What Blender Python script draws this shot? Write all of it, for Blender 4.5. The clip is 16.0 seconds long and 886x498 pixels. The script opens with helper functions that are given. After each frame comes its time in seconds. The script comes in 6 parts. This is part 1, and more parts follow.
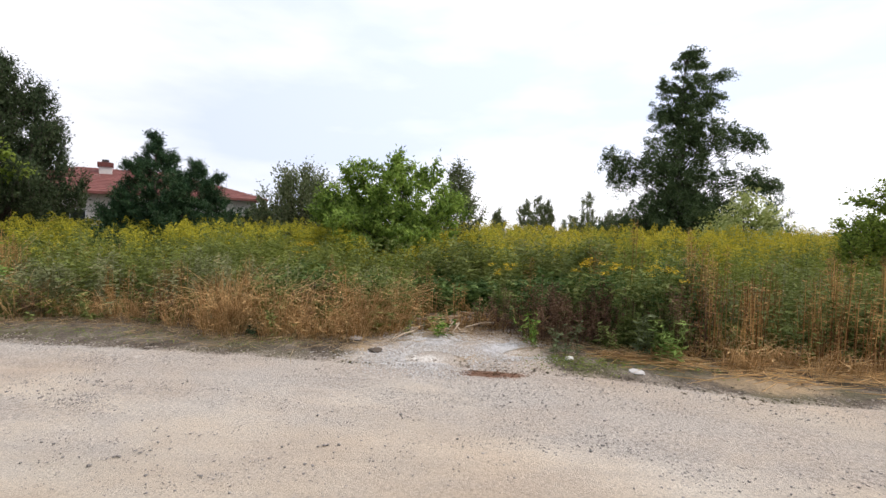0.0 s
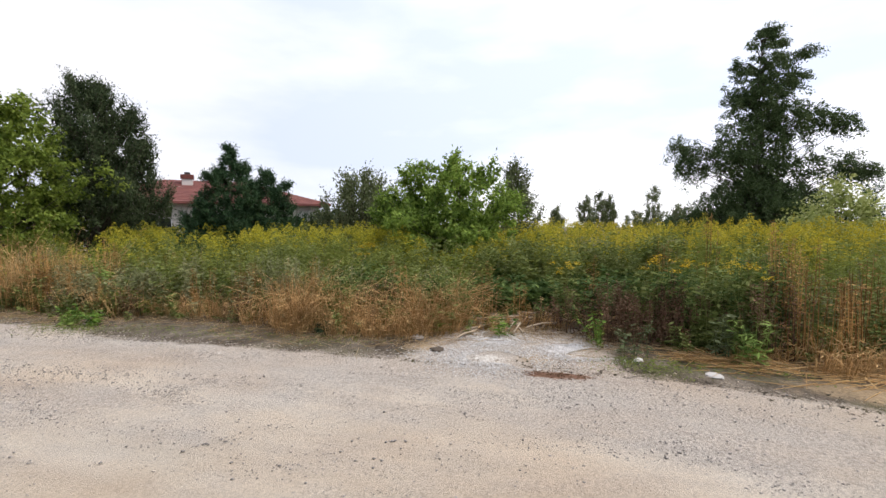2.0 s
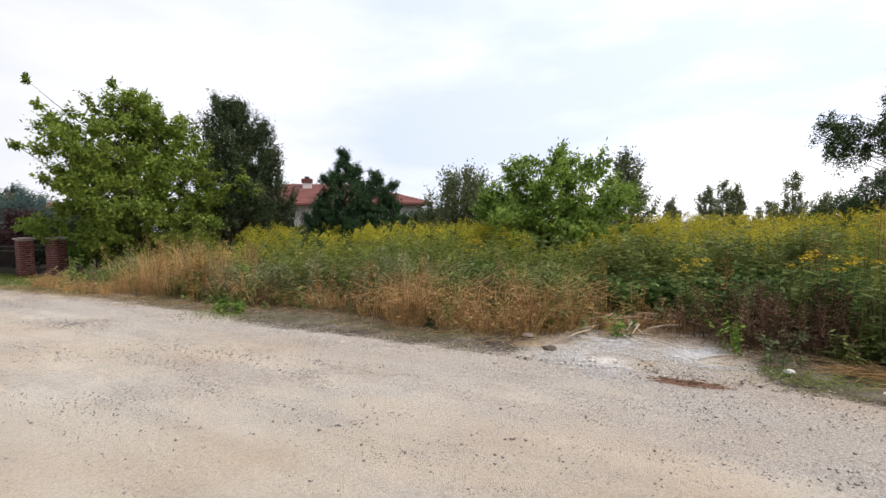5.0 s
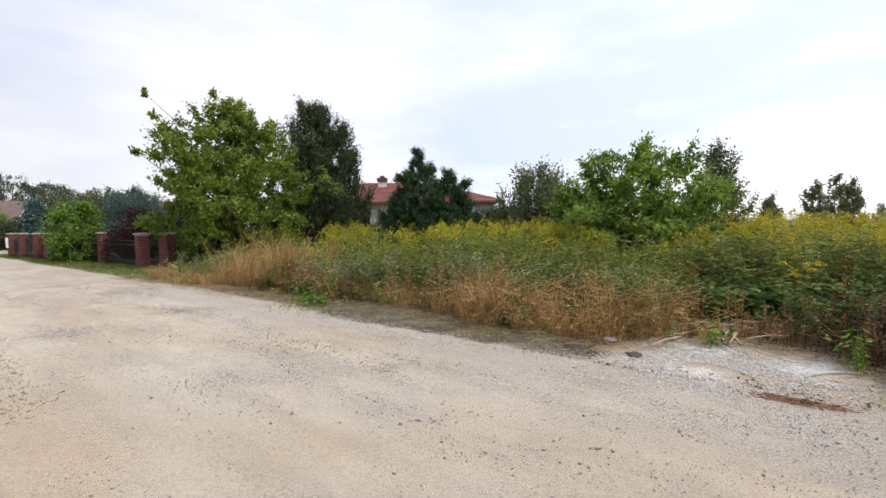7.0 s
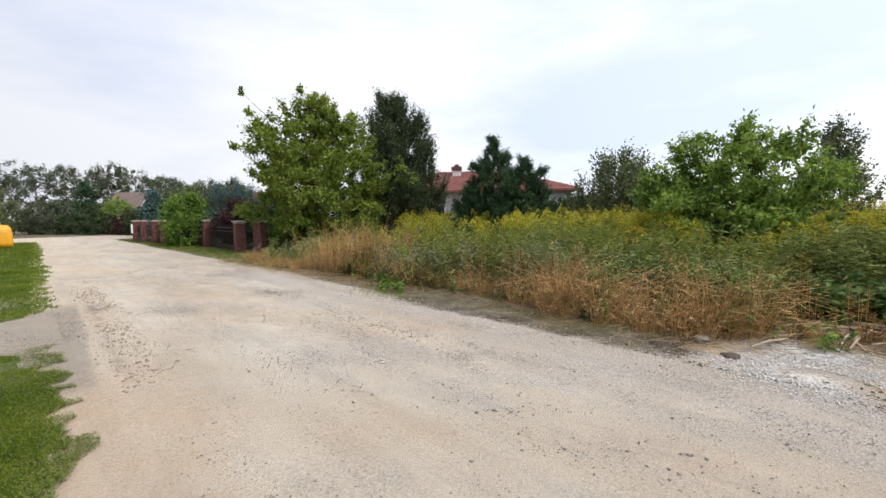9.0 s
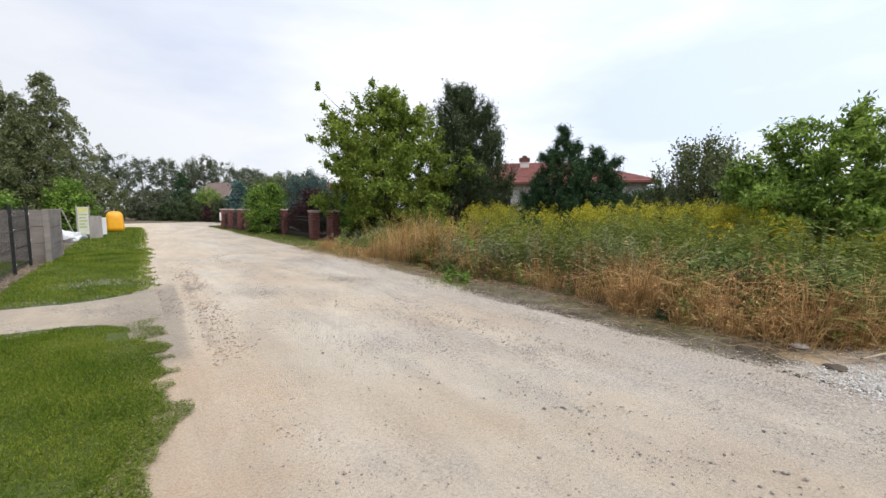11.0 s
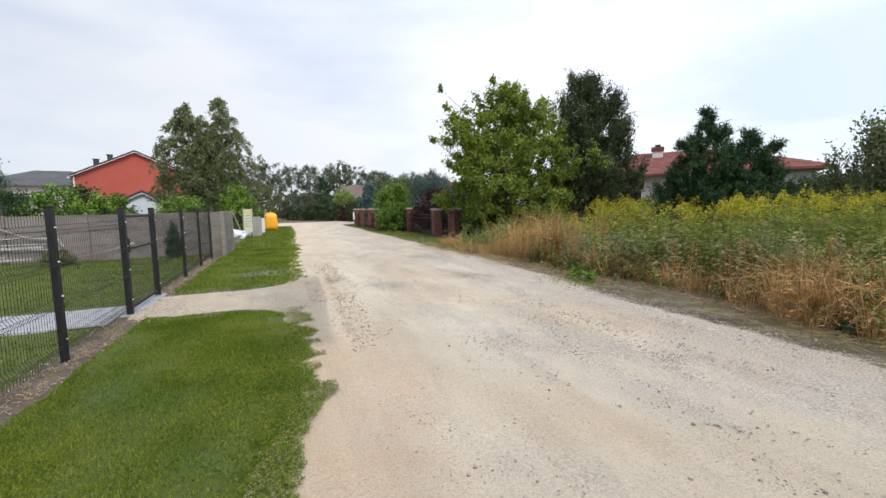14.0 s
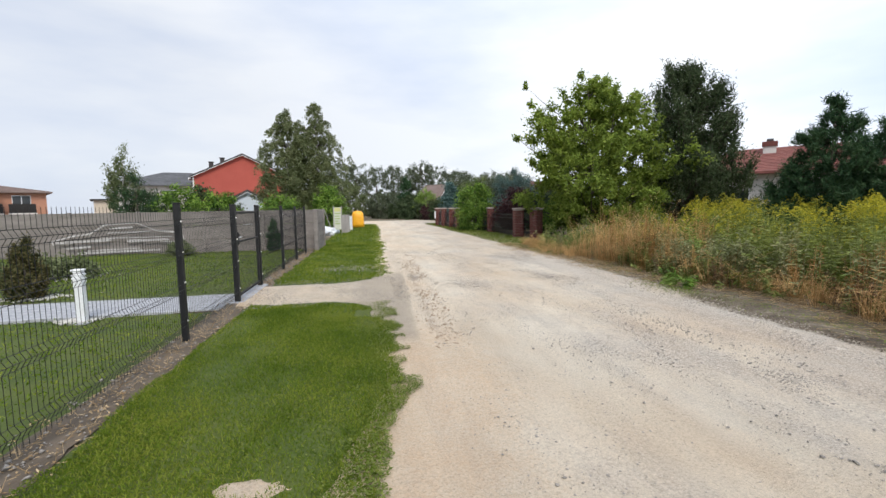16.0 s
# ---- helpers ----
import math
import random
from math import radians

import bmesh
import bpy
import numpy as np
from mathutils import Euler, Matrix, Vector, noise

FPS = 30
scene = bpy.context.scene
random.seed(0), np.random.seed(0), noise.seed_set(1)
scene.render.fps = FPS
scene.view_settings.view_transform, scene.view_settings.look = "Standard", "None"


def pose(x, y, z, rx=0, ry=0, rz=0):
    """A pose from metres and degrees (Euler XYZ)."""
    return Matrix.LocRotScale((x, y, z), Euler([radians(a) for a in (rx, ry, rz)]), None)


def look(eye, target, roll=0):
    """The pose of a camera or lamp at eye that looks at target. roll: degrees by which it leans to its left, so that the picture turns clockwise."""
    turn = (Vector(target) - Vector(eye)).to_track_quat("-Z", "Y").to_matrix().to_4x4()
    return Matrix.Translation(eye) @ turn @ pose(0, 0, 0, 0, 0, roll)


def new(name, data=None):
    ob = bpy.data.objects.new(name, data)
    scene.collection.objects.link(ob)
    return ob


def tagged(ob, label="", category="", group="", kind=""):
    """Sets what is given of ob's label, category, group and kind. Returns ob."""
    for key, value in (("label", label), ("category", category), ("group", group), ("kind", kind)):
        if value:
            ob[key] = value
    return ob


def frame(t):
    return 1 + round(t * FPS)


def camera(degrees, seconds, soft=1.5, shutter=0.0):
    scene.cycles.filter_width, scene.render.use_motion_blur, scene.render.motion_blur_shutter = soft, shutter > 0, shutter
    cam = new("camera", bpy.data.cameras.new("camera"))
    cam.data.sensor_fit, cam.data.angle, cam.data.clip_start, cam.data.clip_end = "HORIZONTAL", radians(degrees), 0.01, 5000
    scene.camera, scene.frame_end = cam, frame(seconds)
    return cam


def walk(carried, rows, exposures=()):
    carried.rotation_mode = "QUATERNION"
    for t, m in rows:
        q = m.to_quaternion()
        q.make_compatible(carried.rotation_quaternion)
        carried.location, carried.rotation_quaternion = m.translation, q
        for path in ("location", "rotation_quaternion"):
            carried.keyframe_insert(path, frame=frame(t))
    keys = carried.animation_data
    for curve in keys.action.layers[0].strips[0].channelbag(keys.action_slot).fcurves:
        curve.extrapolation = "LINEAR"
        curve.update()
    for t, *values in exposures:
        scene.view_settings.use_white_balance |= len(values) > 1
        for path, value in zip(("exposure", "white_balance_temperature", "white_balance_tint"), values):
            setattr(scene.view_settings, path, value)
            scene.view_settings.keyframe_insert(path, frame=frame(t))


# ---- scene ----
cam = camera(90.4, 16.0)
PATH = [
    (0, (0.16, -0.53, 1.566), (2.141, -0.273, 1.472), 1.1),
    (0.5, (0.146, -0.527, 1.565), (2.118, -0.206, 1.474), 0.2),
    (1, (0.144, -0.528, 1.559), (2.102, -0.134, 1.444), -0.0),
    (1.5, (0.151, -0.525, 1.559), (2.094, -0.069, 1.434), -0.1),
    (2, (0.149, -0.498, 1.563), (2.08, 0.012, 1.467), -0.3),
    (2.5, (0.142, -0.47, 1.557), (2.057, 0.1, 1.458), -0.4),
    (3, (0.145, -0.424, 1.556), (2.04, 0.209, 1.46), -0.5),
    (3.5, (0.146, -0.408, 1.56), (2.016, 0.295, 1.465), -0.9),
    (4, (0.142, -0.404, 1.562), (1.979, 0.381, 1.468), -1.0),
    (4.5, (0.124, -0.376, 1.563), (1.93, 0.478, 1.469), -1.0),
    (5, (0.127, -0.352, 1.553), (1.896, 0.575, 1.448), -1.1),
    (7.5, (0.09, -0.244, 1.566), (1.641, 1.013, 1.454), -0.7),
    (8, (0.078, -0.235, 1.571), (1.576, 1.085, 1.448), -0.6),
    (8.5, (0.082, -0.225, 1.566), (1.521, 1.157, 1.425), -0.7),
    (9, (0.102, -0.207, 1.559), (1.48, 1.233, 1.404), -0.8),
    (11.5, (0.079, -0.142, 1.544), (1.155, 1.532, 1.349), -0.6),
    (12, (0.077, -0.125, 1.54), (1.068, 1.601, 1.342), -1.2),
    (12.5, (0.064, -0.117, 1.536), (0.986, 1.647, 1.339), -0.7),
    (13, (0.059, -0.108, 1.533), (0.904, 1.694, 1.337), -1.2),
    (13.5, (0.044, -0.099, 1.53), (0.814, 1.737, 1.337), -1.6),
    (14, (0.033, -0.076, 1.525), (0.714, 1.795, 1.331), -1.3),
    (14.5, (0.018, -0.061, 1.526), (0.608, 1.84, 1.334), -1.6),
    (15, (0.006, -0.05, 1.522), (0.507, 1.876, 1.32), -1.6),
    (15.5, (-0.01, -0.034, 1.522), (0.41, 1.911, 1.322), -1.5),
    (16, (-0.024, -0.025, 1.516), (0.312, 1.937, 1.327), -0.9),
]
walk(cam, [(t, look(eye, target, roll)) for t, eye, target, roll in PATH], [(0.0, 0.38, 6500, 16), (5.0, 0.36, 6500, 15), (10.0, 0.38, 6420, 13), (16.0, 0.43, 6330, 11)])

# ---- world and light ----
world = bpy.data.worlds.new("overcast_sky")
scene.world = world
world.use_nodes = True
wn, wl = world.node_tree.nodes, world.node_tree.links
wn.clear()
SUN_EL, SUN_ROT = radians(48), radians(170)
sky = wn.new("ShaderNodeTexSky")
sky.sky_type, sky.sun_disc, sky.sun_elevation, sky.sun_rotation = "NISHITA", False, SUN_EL, SUN_ROT
wc = wn.new("ShaderNodeTexCoord")
wm = wn.new("ShaderNodeMapping")
wm.inputs["Scale"].default_value = (1.0, 1.0, 3.4)
wl.new(wc.outputs["Generated"], wm.inputs["Vector"])
cn = wn.new("ShaderNodeTexNoise")
cn.inputs["Scale"].default_value, cn.inputs["Detail"].default_value, cn.inputs["Roughness"].default_value = 1.5, 6.0, 0.5
wl.new(wm.outputs["Vector"], cn.inputs["Vector"])
cr = wn.new("ShaderNodeValToRGB")
cr.color_ramp.elements[0].position, cr.color_ramp.elements[0].color = 0.37, (0.64, 0.725, 0.885, 1)
cr.color_ramp.elements[1].position, cr.color_ramp.elements[1].color = 0.63, (0.95, 0.975, 1.0, 1)
wl.new(cn.outputs["Fac"], cr.inputs["Fac"])
skyamp = wn.new("ShaderNodeVectorMath")
skyamp.operation = "SCALE"
skyamp.inputs["Scale"].default_value = 0.10
wl.new(sky.outputs["Color"], skyamp.inputs[0])
wmix = wn.new("ShaderNodeMix")
wmix.data_type = "RGBA"
wmix.inputs["Factor"].default_value = 0.9
wl.new(skyamp.outputs["Vector"], wmix.inputs["A"])
wl.new(cr.outputs["Color"], wmix.inputs["B"])
# the cloud sheet is brightest round the veiled sun and greyer away from it
glow = wn.new("ShaderNodeVectorMath")
glow.operation = "DOT_PRODUCT"
glow.inputs[1].default_value = (math.sin(SUN_ROT - 0.9) * 0.7, math.cos(SUN_ROT - 0.9) * 0.7, 0.7)
wl.new(wc.outputs["Generated"], glow.inputs[0])
lift = wn.new("ShaderNodeMapRange")
lift.inputs["From Min"].default_value, lift.inputs["From Max"].default_value = -0.3, 0.85
lift.inputs["To Min"].default_value, lift.inputs["To Max"].default_value = 0.72, 1.15
wl.new(glow.outputs["Value"], lift.inputs["Value"])
wb = wn.new("ShaderNodeBackground")
wl.new(lift.outputs["Result"], wb.inputs["Strength"])
wo = wn.new("ShaderNodeOutputWorld")
wl.new(wmix.outputs["Result"], wb.inputs["Color"])
wl.new(wb.outputs["Background"], wo.inputs["Surface"])

sun_data = bpy.data.lights.new("sun", "SUN")
sun_data.energy, sun_data.angle, sun_data.color = 1.85, radians(16), (1.0, 0.92, 0.80)
sun_ob = new("sun", sun_data)
sun_ob.matrix_world = look((20 * math.sin(SUN_ROT), 20 * math.cos(SUN_ROT), 22), (0, 0, 0))


rng = np.random.default_rng(7)


# ---- materials ----
def nodes_of(name):
    m = bpy.data.materials.new(name)
    m.use_nodes = True
    nt = m.node_tree
    return m, nt.nodes, nt.links, nt.nodes["Principled BSDF"]


def ramp(nodes, stops):
    r = nodes.new("ShaderNodeValToRGB")
    els = r.color_ramp.elements
    while len(els) < len(stops):
        els.new(0.5)
    for e, (p, c) in zip(els, stops):
        e.position, e.color = p, (*c, 1)
    return r


def noise_node(nodes, links, scale, detail=6.0, rough=0.6, stretch=None, source="Object"):
    n = nodes.new("ShaderNodeTexNoise")
    n.inputs["Scale"].default_value, n.inputs["Detail"].default_value, n.inputs["Roughness"].default_value = scale, detail, rough
    if source == "World":
        c = nodes.new("ShaderNodeNewGeometry").outputs["Position"]
    else:
        c = nodes.new("ShaderNodeTexCoord").outputs["Object"]
    if stretch:
        mp = nodes.new("ShaderNodeMapping")
        mp.inputs["Scale"].default_value = stretch
        links.new(c, mp.inputs["Vector"])
        c = mp.outputs["Vector"]
    links.new(c, n.inputs["Vector"])
    return n


def mix_col(nodes, links, fac, a, b, mode="MIX"):
    m = nodes.new("ShaderNodeMix")
    m.data_type, m.blend_type = "RGBA", mode
    for sock, v in (("Factor", fac), ("A", a), ("B", b)):
        if isinstance(v, (int, float)):
            m.inputs[sock].default_value = v
        elif isinstance(v, tuple):
            m.inputs[sock].default_value = (*v, 1)
        else:
            links.new(v, m.inputs[sock])
    return m.outputs["Result"]


def bump(nodes, links, p, height, strength=0.4, distance=0.02):
    b = nodes.new("ShaderNodeBump")
    b.inputs["Strength"].default_value, b.inputs["Distance"].default_value = strength, distance
    links.new(height, b.inputs["Height"])
    links.new(b.outputs["Normal"], p.inputs["Normal"])


LEAF_TONE = 1.7


def leaf_mat(name, cols, trans=0.3, rough=0.72, patch=0.25):
    """Foliage: every leaf takes its own tone, and patches of a metre or so drift in tone."""
    cols = [tuple(v * LEAF_TONE for v in c) for c in cols]
    m, n, l, p = nodes_of(name)
    geo = n.new("ShaderNodeNewGeometry")
    k = len(cols)
    r = ramp(n, [(i / max(1, k - 1), c) for i, c in enumerate(cols)])
    big = noise_node(n, l, 1.1, 3.0, 0.5, source="World")
    add = n.new("ShaderNodeMath")
    add.operation = "MULTIPLY_ADD"
    sub = n.new("ShaderNodeMath")
    sub.operation = "SUBTRACT"
    sub.inputs[1].default_value = 0.5
    l.new(big.outputs["Fac"], sub.inputs[0])
    l.new(sub.outputs[0], add.inputs[0])
    add.inputs[1].default_value = patch * 6
    l.new(geo.outputs["Random Per Island"], add.inputs[2])
    l.new(add.outputs[0], r.inputs["Fac"])
    l.new(r.outputs["Color"], p.inputs["Base Color"])
    p.inputs["Roughness"].default_value = rough
    p.inputs["Specular IOR Level"].default_value = 0.16
    t = n.new("ShaderNodeBsdfTranslucent")
    l.new(r.outputs["Color"], t.inputs["Color"])
    mx = n.new("ShaderNodeMixShader")
    mx.inputs["Fac"].default_value = trans
    l.new(p.outputs["BSDF"], mx.inputs[1])
    l.new(t.outputs["BSDF"], mx.inputs[2])
    l.new(mx.outputs["Shader"], n["Material Output"].inputs["Surface"])
    return m


def plain_mat(name, a, b, scale=3.0, rough=0.7, metal=0.0, bump_by=0.2, fine=60.0, stretch=None, source="Object"):
    m, n, l, p = nodes_of(name)
    big = noise_node(n, l, scale, 6.0, 0.6, stretch, source)
    small = noise_node(n, l, fine, 4.0, 0.6, None, source)
    r = ramp(n, [(0.3, a), (0.7, b)])
    l.new(big.outputs["Fac"], r.inputs["Fac"])
    speck = ramp(n, [(0.25, (0.8, 0.8, 0.8)), (0.75, (1.12, 1.12, 1.12))])
    l.new(small.outputs["Fac"], speck.inputs["Fac"])
    l.new(mix_col(n, l, 1.0, r.outputs["Color"], speck.outputs["Color"], "MULTIPLY"), p.inputs["Base Color"])
    p.inputs["Roughness"].default_value, p.inputs["Metallic"].default_value = rough, metal
    if bump_by:
        bump(n, l, p, small.outputs["Fac"], bump_by, 0.01)
    return m


def soil_colour(n, l):
    """Trodden earth: dusty and dark humus patches, a film of moss, fine crumbs."""
    base = noise_node(n, l, 1.7, 8.0, 0.7, None, "World")
    r = ramp(n, [(0.30, (0.07, 0.056, 0.041)), (0.46, (0.135, 0.11, 0.083)), (0.60, (0.235, 0.20, 0.155)), (0.75, (0.39, 0.34, 0.27))])
    l.new(base.outputs["Fac"], r.inputs["Fac"])
    moss = noise_node(n, l, 1.05, 7.0, 0.7, (1, 0.7, 1), "World")
    mm = ramp(n, [(0.48, (0, 0, 0)), (0.66, (0.7, 0.7, 0.7))])
    l.new(moss.outputs["Fac"], mm.inputs["Fac"])
    col = mix_col(n, l, mm.outputs["Color"], r.outputs["Color"], (0.15, 0.145, 0.065))
    fine = noise_node(n, l, 28.0, 6.0, 0.78, None, "World")
    fr = ramp(n, [(0.32, (0.55, 0.54, 0.53)), (0.5, (1.0, 1.0, 1.0)), (0.7, (1.3, 1.3, 1.28))])
    l.new(fine.outputs["Fac"], fr.inputs["Fac"])
    return mix_col(n, l, 1.0, col, fr.outputs["Color"], "MULTIPLY"), fine


def layer(n, l, name, lo, hi, grain=1.0):
    """Share of a ground layer: its spread over the plan, broken up by noise of two sizes."""
    a = n.new("ShaderNodeAttribute")
    a.attribute_name = name
    coarse = noise_node(n, l, 2.3, 7.0, 0.72, None, "World")
    crumb = noise_node(n, l, 26.0, 4.0, 0.7, None, "World")
    blend = n.new("ShaderNodeMath")
    blend.operation = "MULTIPLY_ADD"
    l.new(crumb.outputs["Fac"], blend.inputs[0])
    blend.inputs[1].default_value = 0.6 * grain
    l.new(coarse.outputs["Fac"], blend.inputs[2])
    spread = n.new("ShaderNodeMath")
    spread.operation = "MULTIPLY_ADD"
    l.new(blend.outputs[0], spread.inputs[0])
    spread.inputs[1].default_value = 1.0
    l.new(a.outputs["Fac"], spread.inputs[2])
    r = ramp(n, [(0.0, (0, 0, 0)), (1.0, (1, 1, 1))])
    scaled = n.new("ShaderNodeMapRange")
    mid = 0.5 + 0.3 * grain
    scaled.inputs["From Min"].default_value, scaled.inputs["From Max"].default_value = mid + lo, mid + hi
    l.new(spread.outputs[0], scaled.inputs["Value"])
    l.new(scaled.outputs["Result"], r.inputs["Fac"])
    return r.outputs["Color"]


def road_mat(name, sand_a, sand_b, grey_a, grey_b, grey_bias=0.0):
    """Packed sand with wheel tracks along y, grey crushed-stone patches and loose grit, passing into earth at the verges."""
    m, n, l, p = nodes_of(name)
    sandn = noise_node(n, l, 0.9, 8.0, 0.62, (1.0, 0.35, 1.0), "World")
    sand = ramp(n, [(0.32, sand_a), (0.68, sand_b)])
    l.new(sandn.outputs["Fac"], sand.inputs["Fac"])
    greyn = noise_node(n, l, 45.0, 5.0, 0.75, None, "World")
    grey = ramp(n, [(0.35, grey_a), (0.65, grey_b)])
    l.new(greyn.outputs["Fac"], grey.inputs["Fac"])
    geo = n.new("ShaderNodeNewGeometry")
    sep = n.new("ShaderNodeSeparateXYZ")
    l.new(geo.outputs["Position"], sep.inputs[0])
    across = n.new("ShaderNodeMapRange")
    across.inputs["From Min"].default_value, across.inputs["From Max"].default_value = 0.5, 5.2
    across.inputs["To Min"].default_value, across.inputs["To Max"].default_value = -0.12 + grey_bias, 0.12 + grey_bias
    l.new(sep.outputs["X"], across.inputs["Value"])
    patch = noise_node(n, l, 0.75, 7.0, 0.68, (1.0, 0.5, 1.0), "World")
    add = n.new("ShaderNodeMath")
    l.new(across.outputs["Result"], add.inputs[0])
    l.new(patch.outputs["Fac"], add.inputs[1])
    mask = ramp(n, [(0.44, (0, 0, 0)), (0.60, (1, 1, 1))])
    l.new(add.outputs[0], mask.inputs["Fac"])
    col = mix_col(n, l, mask.outputs["Color"], sand.outputs["Color"], grey.outputs["Color"])
    # reddish loam patches, and long faint wheel streaks
    loam = noise_node(n, l, 0.55, 6.0, 0.65, (1.0, 0.6, 1.0), "World")
    lm = ramp(n, [(0.40, (0, 0, 0)), (0.66, (0.7, 0.7, 0.7))])
    rim = n.new("ShaderNodeMapRange")
    rim.inputs["From Min"].default_value, rim.inputs["From Max"].default_value = 0.3, 1.7
    rim.inputs["To Min"].default_value, rim.inputs["To Max"].default_value = 0.06, 0.0
    l.new(sep.outputs["X"], rim.inputs["Value"])
    lsum = n.new("ShaderNodeMath")
    l.new(loam.outputs["Fac"], lsum.inputs[0])
    l.new(rim.outputs["Result"], lsum.inputs[1])
    l.new(lsum.outputs[0], lm.inputs["Fac"])
    col = mix_col(n, l, lm.outputs["Color"], col, mix_col(n, l, 1.0, col, (0.95, 0.84, 0.74), "MULTIPLY"))
    streak = noise_node(n, l, 2.2, 5.0, 0.6, (1.6, 0.12, 1.0), "World")
    st = ramp(n, [(0.30, (0.90, 0.90, 0.91)), (0.5, (1.0, 1.0, 1.0)), (0.72, (1.05, 1.05, 1.04))])
    l.new(streak.outputs["Fac"], st.inputs["Fac"])
    col = mix_col(n, l, 1.0, col, st.outputs["Color"], "MULTIPLY")
    # loose grit of two sizes, denser where the stone shows
    grit = n.new("ShaderNodeTexVoronoi")
    grit.inputs["Scale"].default_value = 30.0
    l.new(geo.outputs["Position"], grit.inputs["Vector"])
    gr = ramp(n, [(0.0, (0.40, 0.40, 0.41)), (0.11, (0.70, 0.70, 0.70)), (0.19, (1.0, 1.0, 1.0))])
    l.new(grit.outputs["Distance"], gr.inputs["Fac"])
    where = noise_node(n, l, 2.6, 6.0, 0.7, None, "World")
    wr = ramp(n, [(0.42, (0, 0, 0)), (0.62, (0.85, 0.85, 0.85))])
    l.new(where.outputs["Fac"], wr.inputs["Fac"])
    col = mix_col(n, l, wr.outputs["Color"], col, mix_col(n, l, 1.0, col, gr.outputs["Color"], "MULTIPLY"))
    mid = noise_node(n, l, 55.0, 4.0, 0.75, None, "World")
    mr = ramp(n, [(0.34, (0.72, 0.72, 0.73)), (0.5, (1.0, 1.0, 1.0)), (0.68, (1.12, 1.12, 1.11))])
    l.new(mid.outputs["Fac"], mr.inputs["Fac"])
    col = mix_col(n, l, 0.8, col, mix_col(n, l, 1.0, col, mr.outputs["Color"], "MULTIPLY"))
    fine = noise_node(n, l, 150.0, 3.0, 0.7, None, "World")
    fr = ramp(n, [(0.3, (0.82, 0.82, 0.82)), (0.7, (1.13, 1.13, 1.13))])
    l.new(fine.outputs["Fac"], fr.inputs["Fac"])
    # brown loam and a smooth grey crust beside the lawn, then earth, limestone, straw and bark at the verge
    col = mix_col(n, l, layer(n, l, "loam", 0.30, 1.0, 1.6), col, mix_col(n, l, 1.0, col, (0.93, 0.80, 0.69), "MULTIPLY"))
    col = mix_col(n, l, layer(n, l, "crust", 0.35, 1.0, 1.2), col, mix_col(n, l, 0.6, mix_col(n, l, 1.0, col, (0.66, 0.64, 0.60), "MULTIPLY"), (0.40, 0.355, 0.295)))
    col = mix_col(n, l, layer(n, l, "rut", 0.45, 0.8), col, (0.27, 0.20, 0.145))
    soil, crumbs_n = soil_colour(n, l)
    col = mix_col(n, l, layer(n, l, "earth", 0.38, 0.66), col, soil)
    col = mix_col(n, l, layer(n, l, "straw", 0.45, 0.85), col, (0.47, 0.35, 0.21))
    col = mix_col(n, l, layer(n, l, "lime", 0.55, 0.82, 2.2), col, (0.76, 0.73, 0.66))
    col = mix_col(n, l, layer(n, l, "bark", 0.42, 0.66), col, (0.26, 0.145, 0.095))
    l.new(mix_col(n, l, 1.0, col, fr.outputs["Color"], "MULTIPLY"), p.inputs["Base Color"])
    p.inputs["Roughness"].default_value = 0.95
    p.inputs["Specular IOR Level"].default_value = 0.15
    hsum = n.new("ShaderNodeMath")
    l.new(greyn.outputs["Fac"], hsum.inputs[0])
    l.new(fine.outputs["Fac"], hsum.inputs[1])
    bump(n, l, p, hsum.outputs[0], 0.8, 0.016)
    return m


def soil_mat(name):
    m, n, l, p = nodes_of(name)
    col, fine = soil_colour(n, l)
    l.new(col, p.inputs["Base Color"])
    p.inputs["Roughness"].default_value = 0.97
    p.inputs["Specular IOR Level"].default_value = 0.1
    bump(n, l, p, fine.outputs["Fac"], 0.9, 0.03)
    return m


M = {}
M["road"] = road_mat("packed_sand", (0.545, 0.475, 0.375), (0.665, 0.60, 0.495), (0.34, 0.305, 0.26), (0.66, 0.60, 0.515))
M["soil"] = soil_mat("verge_soil")
M["turf"] = plain_mat("turf_soil", (0.045, 0.074, 0.009), (0.09, 0.11, 0.018), 1.2, 0.95, 0, 0.6, 40.0, None, "World")
M["turf_dry"] = plain_mat("thin_turf", (0.12, 0.12, 0.05), (0.22, 0.20, 0.09), 1.0, 0.95, 0, 0.6, 40.0, None, "World")
M["soil_dark"] = plain_mat("border_soil", (0.06, 0.048, 0.034), (0.16, 0.125, 0.09), 3.0, 0.95, 0, 0.8, 50.0, None, "World")
M["loam"] = plain_mat("brown_loam", (0.30, 0.22, 0.15), (0.46, 0.36, 0.27), 5.0, 0.95, 0, 0.5, 60.0, None, "World")
M["stone"] = plain_mat("road_stone", (0.19, 0.175, 0.16), (0.42, 0.39, 0.355), 9.0, 0.9, 0, 0.4, 80.0, None, "World")
M["white_stone"] = plain_mat("white_stone", (0.38, 0.37, 0.345), (0.64, 0.62, 0.58), 9.0, 0.9, 0, 0.4, 80.0, None, "World")
M["lime_chip"] = plain_mat("limestone_chip", (0.55, 0.535, 0.50), (0.84, 0.825, 0.79), 9.0, 0.9, 0, 0.2, 80.0, None, "World")
